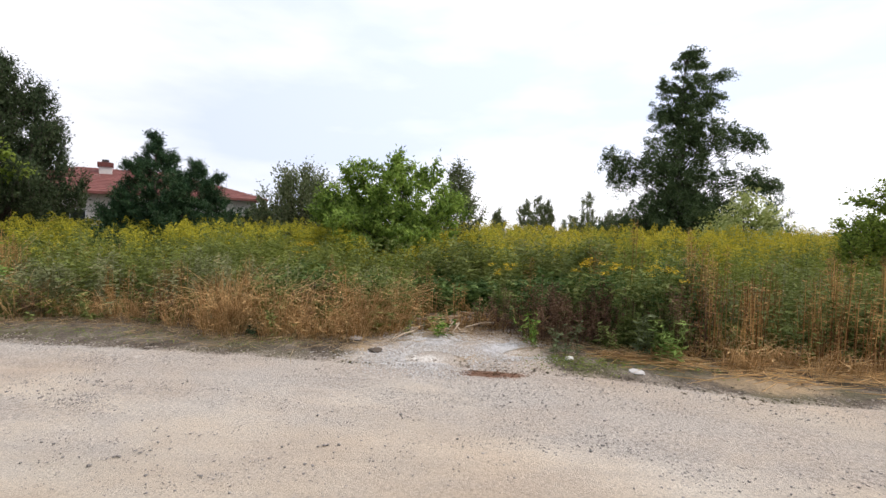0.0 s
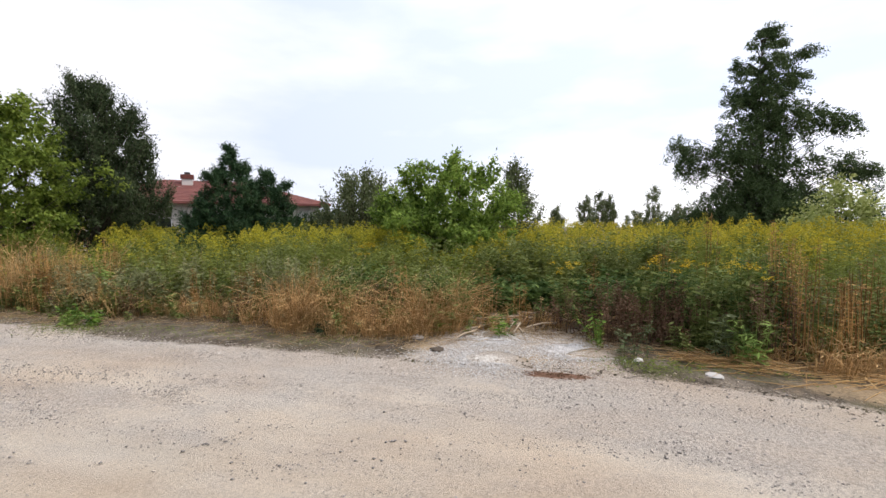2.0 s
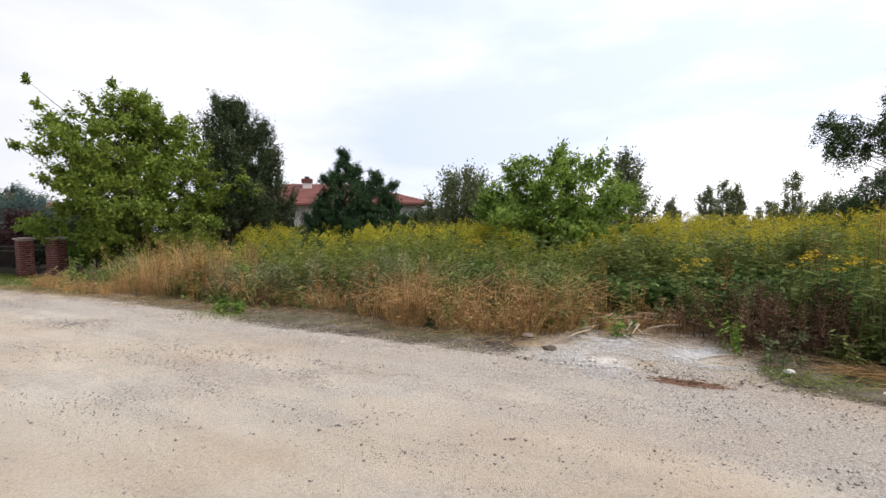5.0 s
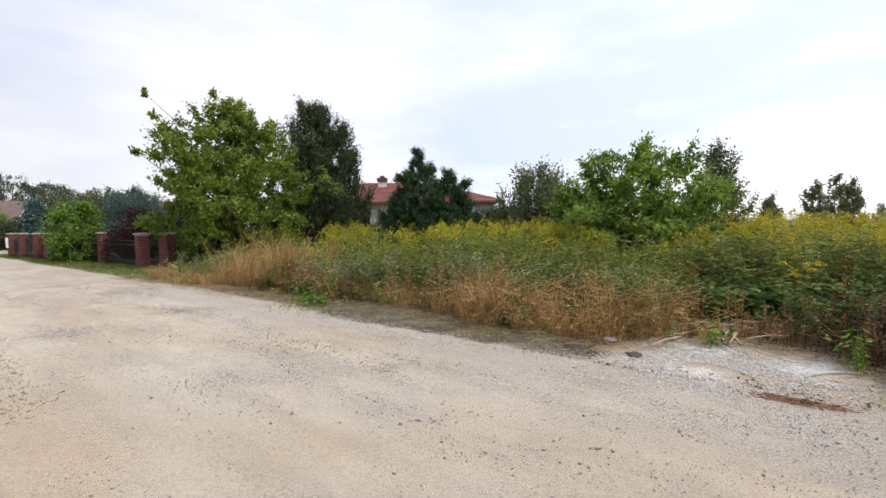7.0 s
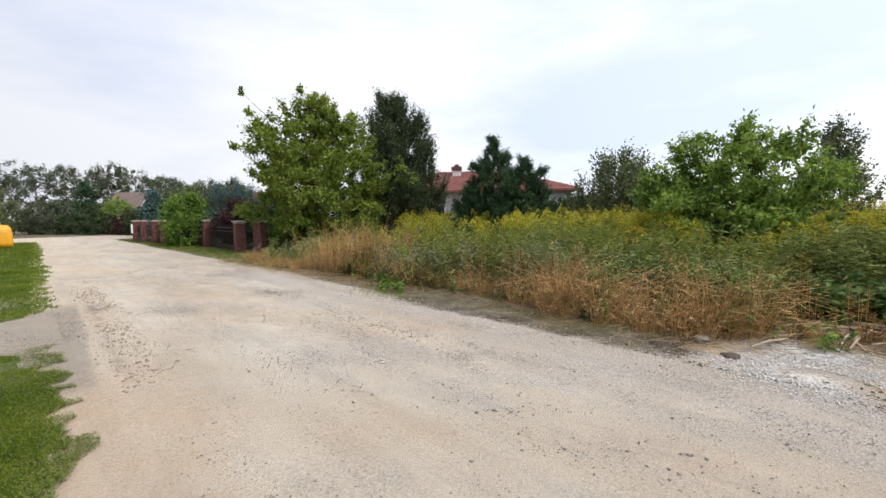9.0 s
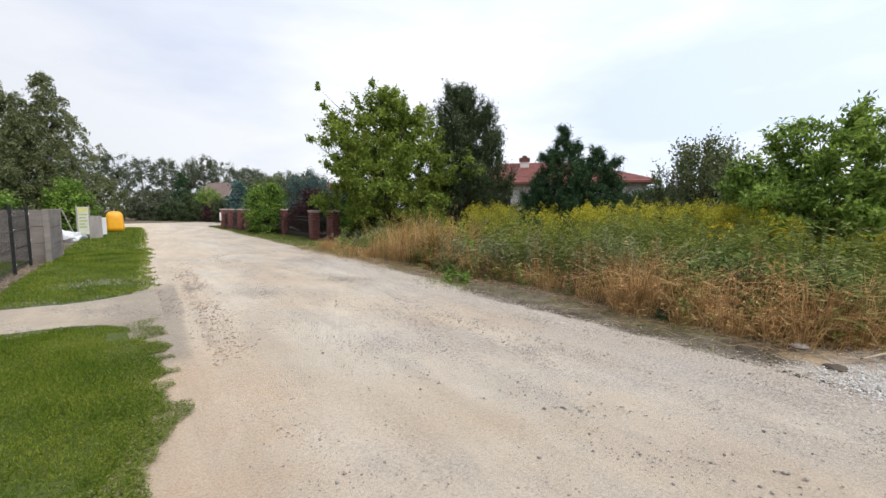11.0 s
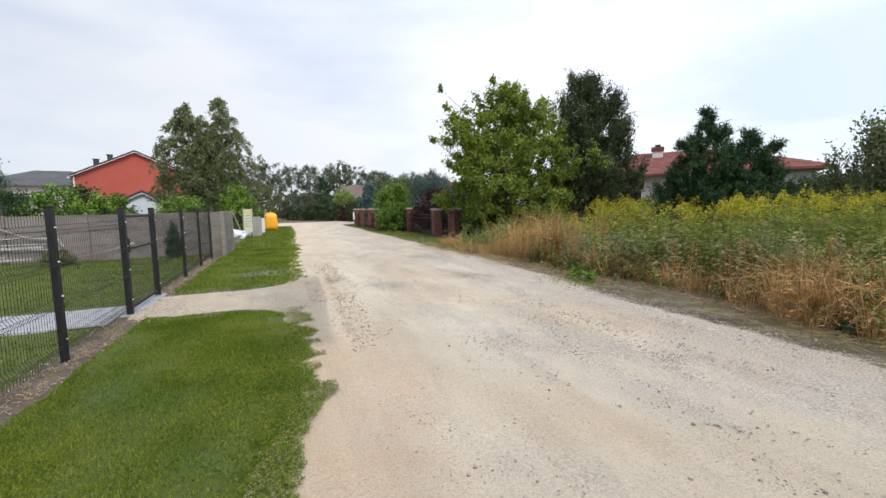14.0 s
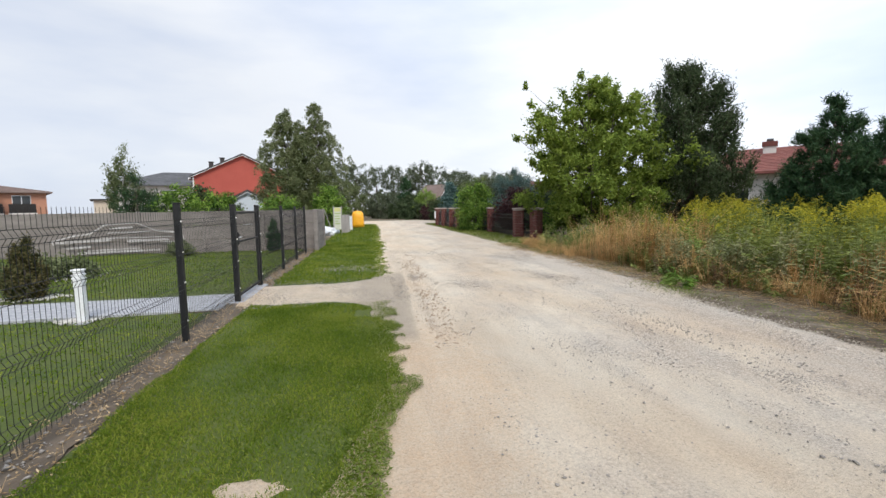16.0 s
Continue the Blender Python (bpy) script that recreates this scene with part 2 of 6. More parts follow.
M["concrete"] = plain_mat("grey_concrete", (0.155, 0.138, 0.126), (0.27, 0.245, 0.225), 2.0, 0.9, 0, 0.6, 45.0, (0.5, 0.5, 2.2))
M["faded_paint"] = plain_mat("faded_white_paint", (0.27, 0.255, 0.245), (0.58, 0.57, 0.56), 5.0, 0.9, 0, 0.4)
M["paver"] = plain_mat("grey_paver", (0.27, 0.28, 0.30), (0.42, 0.43, 0.45), 4.0, 0.9, 0, 0.3)
M["black_steel"] = plain_mat("black_powder_coat", (0.006, 0.006, 0.0065), (0.011, 0.011, 0.012), 8.0, 0.62, 0.0, 0.05)
M["galv"] = plain_mat("zinc_bolt", (0.5, 0.5, 0.5), (0.65, 0.65, 0.66), 20.0, 0.4, 0.9, 0.0)
M["brick"] = plain_mat("red_brick", (0.085, 0.028, 0.024), (0.20, 0.062, 0.048), 14.0, 0.85, 0, 0.4)
M["mortar"] = plain_mat("mortar", (0.30, 0.25, 0.22), (0.40, 0.35, 0.31), 10.0, 0.95, 0, 0.4)
M["cap"] = plain_mat("pillar_cap", (0.42, 0.34, 0.30), (0.55, 0.47, 0.42), 6.0, 0.9, 0, 0.3)
M["roof_red"] = plain_mat("red_clay_tile", (0.15, 0.052, 0.042), (0.24, 0.085, 0.068), 2.0, 0.8, 0, 0.3)
M["roof_grey"] = plain_mat("grey_roof_tile", (0.075, 0.078, 0.085), (0.125, 0.13, 0.14), 1.5, 0.8, 0, 0.3)
M["roof_dark"] = plain_mat("dark_roof_tile", (0.03, 0.026, 0.026), (0.055, 0.048, 0.048), 1.5, 0.7, 0, 0.3)
M["roof_brown"] = plain_mat("brown_roof_tile", (0.16, 0.115, 0.10), (0.22, 0.165, 0.145), 1.5, 0.85, 0, 0.3)
M["plaster"] = plain_mat("off_white_plaster", (0.58, 0.55, 0.52), (0.72, 0.69, 0.65), 0.9, 0.9, 0, 0.2)
M["plaster_red"] = plain_mat("brick_red_plaster", (0.34, 0.07, 0.052), (0.40, 0.09, 0.066), 0.6, 0.9, 0, 0.2)
M["plaster_orange"] = plain_mat("orange_plaster", (0.42, 0.20, 0.13), (0.50, 0.26, 0.17), 0.8, 0.9, 0, 0.2)
M["plaster_cream"] = plain_mat("cream_plaster", (0.58, 0.50, 0.40), (0.68, 0.60, 0.50), 0.8, 0.9, 0, 0.2)
M["white_paint"] = plain_mat("white_paint", (0.70, 0.72, 0.74), (0.82, 0.83, 0.84), 3.0, 0.6, 0, 0.1)
M["blue_white"] = plain_mat("pale_blue_siding", (0.55, 0.63, 0.70), (0.66, 0.73, 0.79), 1.0, 0.8, 0, 0.1)
M["yellow_plastic"] = plain_mat("yellow_plastic", (0.85, 0.38, 0.01), (0.90, 0.46, 0.02), 3.0, 0.45, 0, 0.05)
M["dark_glass"] = plain_mat("dark_window", (0.02, 0.024, 0.028), (0.04, 0.045, 0.05), 1.0, 0.12, 0, 0.0)
M["bark"] = plain_mat("grey_bark", (0.08, 0.065, 0.05), (0.19, 0.16, 0.13), 6.0, 0.95, 0, 0.8, 30.0, (1, 1, 0.3))
M["bark_birch"] = plain_mat("birch_bark", (0.16, 0.15, 0.14), (0.62, 0.60, 0.56), 5.0, 0.85, 0, 0.5, 30.0, (0.5, 0.5, 3.0))
M["iron"] = plain_mat("dark_wrought_iron", (0.015, 0.013, 0.012), (0.03, 0.026, 0.024), 6.0, 0.5, 0.3, 0.1)
M["white_plastic"] = plain_mat("white_plastic_sheet", (0.62, 0.66, 0.70), (0.80, 0.82, 0.84), 2.0, 0.5, 0, 0.3)
M["sign"] = plain_mat("sign_board", (0.46, 0.48, 0.38), (0.60, 0.61, 0.52), 2.0, 0.6, 0, 0.1)
M["sign_green"] = plain_mat("sign_print", (0.28, 0.36, 0.16), (0.36, 0.44, 0.2), 4.0, 0.6, 0, 0.1)
M["sign_yellow"] = plain_mat("sign_header", (0.50, 0.50, 0.16), (0.58, 0.57, 0.24), 4.0, 0.6, 0, 0.1)
M["grey_wood"] = plain_mat("weathered_board", (0.24, 0.225, 0.215), (0.38, 0.36, 0.345), 3.0, 0.9, 0, 0.5, 30.0, (3, 3, 0.4))
M["straw_wood"] = plain_mat("dead_stick", (0.30, 0.23, 0.15), (0.52, 0.43, 0.31), 8.0, 0.9, 0, 0.3)

M["goldenrod_leaf"] = leaf_mat("goldenrod_leaf", [(0.08, 0.102, 0.02), (0.124, 0.149, 0.031), (0.172, 0.192, 0.046)], 0.4)
M["goldenrod_flower"] = leaf_mat("goldenrod_flower", [(0.20, 0.19, 0.022), (0.28, 0.245, 0.026), (0.38, 0.305, 0.028), (0.25, 0.225, 0.03)], 0.4, 0.7)
M["goldenrod_bud"] = leaf_mat("goldenrod_bud", [(0.19, 0.195, 0.024), (0.28, 0.26, 0.028), (0.37, 0.32, 0.032)], 0.4, 0.7)
M["yellow_bloom"] = leaf_mat("tansy_bloom", [(0.32, 0.22, 0.012), (0.46, 0.33, 0.02)], 0.25, 0.7)
M["weed_leaf"] = leaf_mat("weed_leaf", [(0.058, 0.078, 0.022), (0.11, 0.135, 0.036), (0.17, 0.19, 0.064)], 0.3)
M["dark_weed"] = leaf_mat("nettle_leaf", [(0.025, 0.048, 0.013), (0.050, 0.084, 0.022), (0.09, 0.13, 0.034)], 0.25)
M["grey_weed"] = leaf_mat("mugwort_leaf", [(0.09, 0.10, 0.045), (0.15, 0.158, 0.075), (0.21, 0.20, 0.105)], 0.25)
M["dry_grass"] = leaf_mat("dry_grass_blade", [(0.21, 0.125, 0.05), (0.37, 0.24, 0.105), (0.50, 0.355, 0.17)], 0.3, 0.7)
M["rust_stalk"] = leaf_mat("dry_dock_stalk", [(0.09, 0.047, 0.02), (0.225, 0.125, 0.046), (0.39, 0.245, 0.09)], 0.25, 0.8)
M["brown_seed"] = leaf_mat("withered_seed_head", [(0.045, 0.028, 0.018), (0.10, 0.06, 0.035), (0.16, 0.10, 0.06)], 0.1, 0.85)
M["lawn_blade"] = leaf_mat("lawn_blade", [(0.040, 0.070, 0.006), (0.080, 0.120, 0.011), (0.15, 0.17, 0.026)], 0.35, 0.75, 0.3)
M["clover"] = leaf_mat("knotweed_leaf", [(0.055, 0.078, 0.014), (0.09, 0.118, 0.022), (0.14, 0.155, 0.042)], 0.3)
M["straw"] = leaf_mat("straw_litter", [(0.13, 0.085, 0.042), (0.24, 0.17, 0.09), (0.34, 0.26, 0.155)], 0.15, 0.8)


# ---- mesh helpers ----
def link_mesh(name, verts, tris, mats, mat_index=None, smooth=False, parent=None):
    """One mesh object out of vertex and triangle arrays."""
    verts, tris = np.asarray(verts, np.float32), np.asarray(tris, np.int32)
    me = bpy.data.meshes.new(name)
    me.vertices.add(len(verts))
    me.vertices.foreach_set("co", verts.ravel())
    k = tris.shape[1]
    me.loops.add(tris.size)
    me.loops.foreach_set("vertex_index", tris.ravel())
    me.polygons.add(len(tris))
    me.polygons.foreach_set("loop_start", np.arange(0, tris.size, k, dtype=np.int32))
    me.polygons.foreach_set("loop_total", np.full(len(tris), k, np.int32))
    for m in mats if isinstance(mats, (list, tuple)) else [mats]:
        me.materials.append(m)
    if mat_index is not None:
        me.polygons.foreach_set("material_index", np.asarray(mat_index, np.int32))
    if smooth:
        me.polygons.foreach_set("use_smooth", np.ones(len(tris), bool))
    me.update(calc_edges=True)
    ob = new(name, me)
    ob.parent = parent
    return ob


def part(name, bm, material, parent, label=""):
    me = bpy.data.meshes.new(name)
    bm.to_mesh(me)
    bm.free()
    me.materials.append(material)
    ob = new(name, me)
    ob.parent = parent
    return tagged(ob, label)


def empty(name, x, y, z=0.0, rz=0.0):
    ob = new(name)
    ob.empty_display_size = 0.2
    ob.matrix_world = pose(x, y, z, 0, 0, rz)
    return ob


def box(bm, x0, x1, y0, y1, z0, z1, bevel=0.0):
    r = bmesh.ops.create_cube(bm, size=1.0)["verts"]
    for v in r:
        v.co = ((x0 + x1) / 2 + v.co.x * (x1 - x0), (y0 + y1) / 2 + v.co.y * (y1 - y0), (z0 + z1) / 2 + v.co.z * (z1 - z0))
    if bevel:
        es = {e for v in r for e in v.link_edges}
        bmesh.ops.bevel(bm, geom=list(es), offset=bevel, segments=1, affect="EDGES")
    return bm


def prism(bm, points, y0, y1):
    """Extrudes a polygon in xz along y."""
    a = [bm.verts.new((x, y0, z)) for x, z in points]
    b = [bm.verts.new((x, y1, z)) for x, z in points]
    bm.faces.new(a[::-1])
    bm.faces.new(b)
    for i in range(len(a)):
        j = (i + 1) % len(a)
        bm.faces.new((a[i], a[j], b[j], b[i]))
    bmesh.ops.recalc_face_normals(bm, faces=bm.faces)
    return bm


class Heap:
    """Gathers many small pieces into one mesh."""

    def __init__(self):
        self.v, self.f, self.m, self.n = [], [], [], 0

    def put(self, verts, tris, mat):
        self.v.append(verts)
        self.f.append(tris + self.n)
        self.m.append(np.full(len(tris), mat))
        self.n += len(verts)

    def leaves(self, at, way, side, length, width, mat=0, fold=0.2):
        """Folded pointed leaves, two triangles each."""
        at, way, side = (np.asarray(a, float) for a in (at, way, side))
        length, width = np.broadcast_to(length, len(at))[:, None], np.broadcast_to(width, len(at))[:, None]
        way = way / (np.linalg.norm(way, axis=1, keepdims=True) + 1e-9)
        across = np.cross(way, side)
        across /= np.linalg.norm(across, axis=1, keepdims=True) + 1e-9
        up = np.cross(across, way)
        mid = at + way * length * 0.45
        v = np.stack([at, mid + across * width / 2 + up * width * fold, at + way * length, mid - across * width / 2 + up * width * fold], 1)
        k = len(at)
        f = (np.arange(k)[:, None, None] * 4 + np.array([[0, 1, 2], [0, 2, 3]])).reshape(-1, 3)
        self.put(v.reshape(-1, 3), f, mat)

    def sticks(self, a, b, ra, rb, mat=0):
        """Thin three-sided stems from a to b."""
        a, b = np.asarray(a, float), np.asarray(b, float)
        k = len(a)
        w = b - a
        w = w / (np.linalg.norm(w, axis=1, keepdims=True) + 1e-9)
        ref = np.where(np.abs(w[:, 2:3]) > 0.9, [[1.0, 0, 0]], [[0, 0, 1.0]])
        u = np.cross(w, ref)
        u /= np.linalg.norm(u, axis=1, keepdims=True) + 1e-9
        t = np.cross(w, u)
        ra, rb = np.broadcast_to(ra, k)[:, None], np.broadcast_to(rb, k)[:, None]
        ring = [(math.cos(q), math.sin(q)) for q in (0, 2.094, 4.189)]
        v = np.stack([a + (u * c + t * s) * ra for c, s in ring] + [b + (u * c + t * s) * rb for c, s in ring], 1)
        quad = [[0, 1, 4], [0, 4, 3], [1, 2, 5], [1, 5, 4], [2, 0, 3], [2, 3, 5]]
        self.put(v.reshape(-1, 3), (np.arange(k)[:, None, None] * 6 + np.array(quad)).reshape(-1, 3), mat)

    def tube(self, pts, radii, sides=6, mat=0):
        pts = np.asarray(pts, float)
        k = len(pts)
        w = np.gradient(pts, axis=0)
        w /= np.linalg.norm(w, axis=1, keepdims=True) + 1e-9
        u = np.cross(w, [[0.3, 1.0, 0.1]])
        u /= np.linalg.norm(u, axis=1, keepdims=True) + 1e-9
        t = np.cross(w, u)
        q = np.arange(sides) * 2 * math.pi / sides
        v = pts[:, None] + (u[:, None] * np.cos(q)[None, :, None] + t[:, None] * np.sin(q)[None, :, None]) * np.asarray(radii)[:, None, None]
        i, j = np.meshgrid(np.arange(k - 1), np.arange(sides), indexing="ij")
        a, b = i * sides + j, i * sides + (j + 1) % sides
        f = np.concatenate([np.stack([a, b, b + sides], -1).reshape(-1, 3), np.stack([a, b + sides, a + sides], -1).reshape(-1, 3)])
        self.put(v.reshape(-1, 3), f, mat)

    def build(self, name, mats, parent=None, smooth=False):
        return link_mesh(name, np.concatenate(self.v), np.concatenate(self.f), mats, np.concatenate(self.m), smooth, parent)


def rand_dirs(k, zlo=-1.0, zhi=1.0):
    z, q = rng.uniform(zlo, zhi, k), rng.uniform(0, 2 * math.pi, k)
    r = np.sqrt(np.maximum(0, 1 - z * z))
    return np.stack([r * np.cos(q), r * np.sin(q), z], 1)


def smooth01(x, a, b):
    s = np.clip((np.asarray(x, float) - a) / (b - a), 0, 1)
    return s * s * (3 - 2 * s)


def wob(v, seed=0.0):
    """Uneven wavering between about -1 and 1, at several scales."""
    v = np.asarray(v, float)
    flat = [sum(noise.noise(Vector((t * f, seed * 3.1 + f, 0.5))) * g for f, g in ((0.45, 1.0), (1.1, 0.7), (2.7, 0.45), (6.3, 0.3))) for t in v.ravel()]
    return np.array(flat).reshape(v.shape)


def gz(x, y):
    """Height of the ground: level at the road, rising gently into the field."""
    x, y = np.asarray(x, float), np.asarray(y, float)
    return 0.40 * smooth01(x, 7.0, 22.0) * smooth01(y, -60, -30) + 0.012 * np.sin(1.3 * x + 0.7 * y) * smooth01(np.abs(x - 2.5), 2.6, 6)


def road_left(y):
    y = np.asarray(y, float)
    return 0.05 + 0.30 * smooth01(y, 2, 4) + 0.28 * smooth01(y, 6, 20) + 0.25 * smooth01(y, 20, 34) + 0.07 * wob(y * 1.5, 1.0)


def road_right(y):
    y = np.asarray(y, float)
    return 4.93 + 0.38 * smooth01(y, 5.5, 7.5) - 0.40 * smooth01(-y, 1.7, 3.6) + 0.06 * np.sin(y * 0.6 + 0.4) + 0.10 * wob(y, 3.0)


# ---- ground, road, lawns ----
def spot_of(x, y, cx, cy, rx, ry):
    return np.exp(-(((x - cx) / rx) ** 2 + ((y - cy) / ry) ** 2))


def ground_layers(ob):
    """Where earth, limestone, straw, loam and the grey crust lie, as shares at each point of the ground."""
    me = ob.data
    co = np.empty(len(me.vertices) * 3, np.float32)
    me.vertices.foreach_get("co", co)
    x, y = co.reshape(-1, 3)[:, 0].astype(float), co.reshape(-1, 3)[:, 1].astype(float)
    apron = np.exp(-(((x - 5.6) / 1.6) ** 4 + ((y - 0.05) / 1.3) ** 4))
    earth = smooth01(x - road_right(y), -0.30, 0.50) * (1 - 0.95 * apron)
    lime = 0.68 * np.maximum.reduce([spot_of(x, y, 6.25, 0.40, 0.40, 0.42), spot_of(x, y, 5.85, -0.68, 0.36, 0.36), spot_of(x, y, 5.25, 0.35, 0.50, 0.65)])
    lime = np.maximum(lime, 0.42 * np.exp(-(((x - road_right(y) + 0.22) / 0.20) ** 2)) * smooth01(y, 0.8, 1.6) * (1 - smooth01(y, 5, 7)))
    straw = 0.8 * np.maximum.reduce([spot_of(x, y, 5.42, -0.22, 0.28, 0.32), spot_of(x, y, 5.62, 1.25, 0.25, 0.45), spot_of(x, y, 6.9, 0.2, 0.6, 0.6), spot_of(x, y, 5.1, -3.4, 0.5, 1.1)])
    straw = np.maximum(straw, 0.55 * np.exp(-(((x - 5.75) / 0.22) ** 2)) * smooth01(y, 1.2, 2.0) * (1 - smooth01(y, 3.6, 4.6)))
    side = x - road_left(y)
    loam = 0.40 * (1 - smooth01(side, 0.35, 1.25)) * (1 - smooth01(y, 4.5, 7.0)) + 0.18 * (1 - smooth01(side, 0.8, 2.2)) * (1 - smooth01(y, 6, 12))
    reach = 0.62 + 0.04 * (y - 5.0)
    crust = smooth01(y, 4.2, 5.3) * (1 - smooth01(y, 9.6, 11.0)) * (1 - smooth01(x, reach - 0.14, reach + 0.02)) * (0.62 * smooth01(x, -2.4, -1.6) + 0.38 * smooth01(x, -0.7, 0.0))
    rut = 0.55 * np.exp(-(((x - reach - 0.12) / 0.16) ** 2)) * smooth01(y, 4.4, 5.6) * (1 - smooth01(y, 11, 14))
    rut = np.maximum(rut, 0.5 * spot_of(x, y, 2.1, 8.2, 0.4, 0.5) * 0.6)
    bark = 0.9 * np.exp(-(((x - 4.84) / 0.12) ** 4 + ((y + 0.5) / 0.38) ** 4))
    for key, val in (("earth", earth), ("lime", lime), ("straw", straw), ("loam", loam), ("crust", crust), ("rut", rut), ("bark", bark)):
        me.attributes.new(key, "FLOAT", "POINT").data.foreach_set("value", np.asarray(val, np.float32))
    return ob


def sheet(name, xs, ys, material, zfun, label, cat, kind="structure"):
    gx, gy = np.meshgrid(xs, ys, indexing="ij")
    v = np.stack([gx, gy, zfun(gx, gy)], -1).reshape(-1, 3)
    i, j = np.meshgrid(np.arange(len(xs) - 1), np.arange(len(ys) - 1), indexing="ij")
    a = i * len(ys) + j
    f = np.stack([a, a + len(ys), a + len(ys) + 1, a + 1], -1).reshape(-1, 4)
    return tagged(link_mesh(name, v, f, material, None, True), label, cat, "", kind)


def band(name, left, right, ys, material, z, across, label, cat, edge=0.02, rough=0.006):
    """A strip between two wavering edges, with its rims sunk into the ground."""
    s = np.linspace(0, 1, across)
    l, r = np.asarray(left(ys), float), np.asarray(right(ys), float)
    gx = l[:, None] + (r - l)[:, None] * s[None]
    gy = np.repeat(np.asarray(ys, float)[:, None], across, 1)
    rim = np.minimum(s, 1 - s) * (across - 1)
    h = z + rough * (np.sin(gx * 3.1 + gy * 1.3) + np.sin(gx * 7.7 - gy * 2.9) * 0.5) - edge * np.clip(1 - rim / 1.5, 0, 1)[None]
    v = np.stack([gx, gy, h + gz(gx, gy)], -1).reshape(-1, 3)
    i, j = np.meshgrid(np.arange(len(ys) - 1), np.arange(across - 1), indexing="ij")
    a = i * across + j
    f = np.stack([a, a + 1, a + across + 1, a + across], -1).reshape(-1, 4)
    return tagged(link_mesh(name, v, f, material, None, True), label, cat, "", "structure")


far = np.array([60, 90, 140, 220, 400, 800, 1600])
sheet("ground", np.r_[-far[::-1], np.arange(-45, 46, 1.0), far], np.r_[-far[::-1], np.arange(-45, 60, 1.0), far], M["soil"],
      lambda x, y: gz(x, y) - 0.035, "brown soil of the plots with sparse growth", "ground")
ground_layers(band("road", lambda y: road_left(y) - 0.45, lambda y: road_right(y) + 0.12, np.r_[np.arange(-40, -6, 0.3), np.arange(-6, 16, 0.07), np.arange(16, 46, 0.2)], M["road"], 0.006, 70, "pale packed-sand road with grey gravel patches", "road"))
band("road_crossing", lambda y: 0 * y - 14 + wob(y), lambda y: 0 * y + 40, np.arange(43, 54, 0.5), M["road"], 0.002, 40, "pale sandy crossing road at the end of the lane", "road")
FENCE_X = -2.15
band("lawn_verge", lambda y: 0 * y + FENCE_X + 0.16, lambda y: road_left(y) - 0.24 + 0.16 * wob(y * 2.2, 5), np.arange(-8, 42, 0.1), M["turf"], 0.016, 26, "mown green grass verge between mesh fence and road", "lawn", 0.05)


def cross_band(name, low, high, xs, material, z, across, label, cat):
    """A strip that runs across the lane's direction, between two uneven edges."""
    s = np.linspace(0, 1, across)
    l, h = np.asarray(low(xs), float), np.asarray(high(xs), float)
    gy = l[:, None] + (h - l)[:, None] * s[None]
    gx = np.repeat(np.asarray(xs, float)[:, None], across, 1)
    rim = np.minimum(s, 1 - s) * (across - 1)
    hh = z + 0.005 * np.sin(gx * 4 + gy * 2.3) - 0.05 * np.clip(1 - rim / 2.0, 0, 1)[None]
    v = np.stack([gx, gy, hh], -1).reshape(-1, 3)
    i, j = np.meshgrid(np.arange(len(xs) - 1), np.arange(across - 1), indexing="ij")
    a = i * across + j
    f = np.stack([a, a + across, a + across + 1, a + 1], -1).reshape(-1, 4)
    return tagged(link_mesh(name, v, f, material, None, True), label, cat, "", "structure")


def drive_low(x):
    x = np.asarray(x, float)
    return 7.10 - 0.75 * smooth01(x, -0.7, 0.5) + 0.10 * wob(x * 2.2, 1)


def drive_high(x):
    x = np.asarray(x, float)
    return 9.05 + 0.75 * smooth01(x, -0.6, 0.6) + 0.12 * wob(x * 2.2, 4)


ground_layers(cross_band("driveway", drive_low, drive_high, np.arange(FENCE_X + 0.05, 0.45, 0.05), M["road"], 0.030, 30, "bare sandy driveway to the garden gate", "driveway"))
band("fence_border", lambda y: 0 * y + FENCE_X - 0.20 + 0.04 * wob(y * 2), lambda y: 0 * y + FENCE_X + 0.20 + 0.06 * wob(y * 3, 2), np.arange(-8, 17, 0.1), M["soil_dark"], 0.006, 10, "strip of bare dark soil below the mesh fence", "soil")
band("garden_lawn", lambda y: 0 * y - 30, lambda y: 0 * y + FENCE_X - 0.2, np.arange(-10, 17.5, 0.3), M["turf"], 0.0, 40, "neat mown garden lawn behind the mesh fence", "lawn")
band("grass_verge", lambda y: road_right(y) + 0.0 + 0.1 * wob(y * 2), lambda y: 7.3 - 0.085 * (y - 20) + 0 * y, np.arange(13, 43, 0.2), M["turf_dry"], 0.012, 14, "thin dry grass verge in front of the brick pillars", "lawn")
ground_layers(cross_band("bare_patch", lambda x: 2.36 - 0.12 * np.sqrt(np.clip(1 - ((x + 0.66) / 0.22) ** 2, 0, 1)) + 0.05 * wob(x * 9, 3), lambda x: 2.36 + 0.10 * np.sqrt(np.clip(1 - ((x + 0.66) / 0.22) ** 2, 0, 1)) + 0.05 * wob(x * 9, 6), np.linspace(-0.88, -0.44, 50), M["road"], 0.026, 14, "small bare sandy patch in the lawn", "soil"))


def crumbs(x, y):
    f = [0.020 * noise.noise(Vector((a * 1.6, b * 1.6, 1))) + 0.022 * noise.noise(Vector((a * 4.5, b * 4.5, 5))) + 0.014 * noise.noise(Vector((a * 11, b * 11, 8))) for a, b in zip(x.ravel(), y.ravel())]
    return np.array(f).reshape(x.shape)


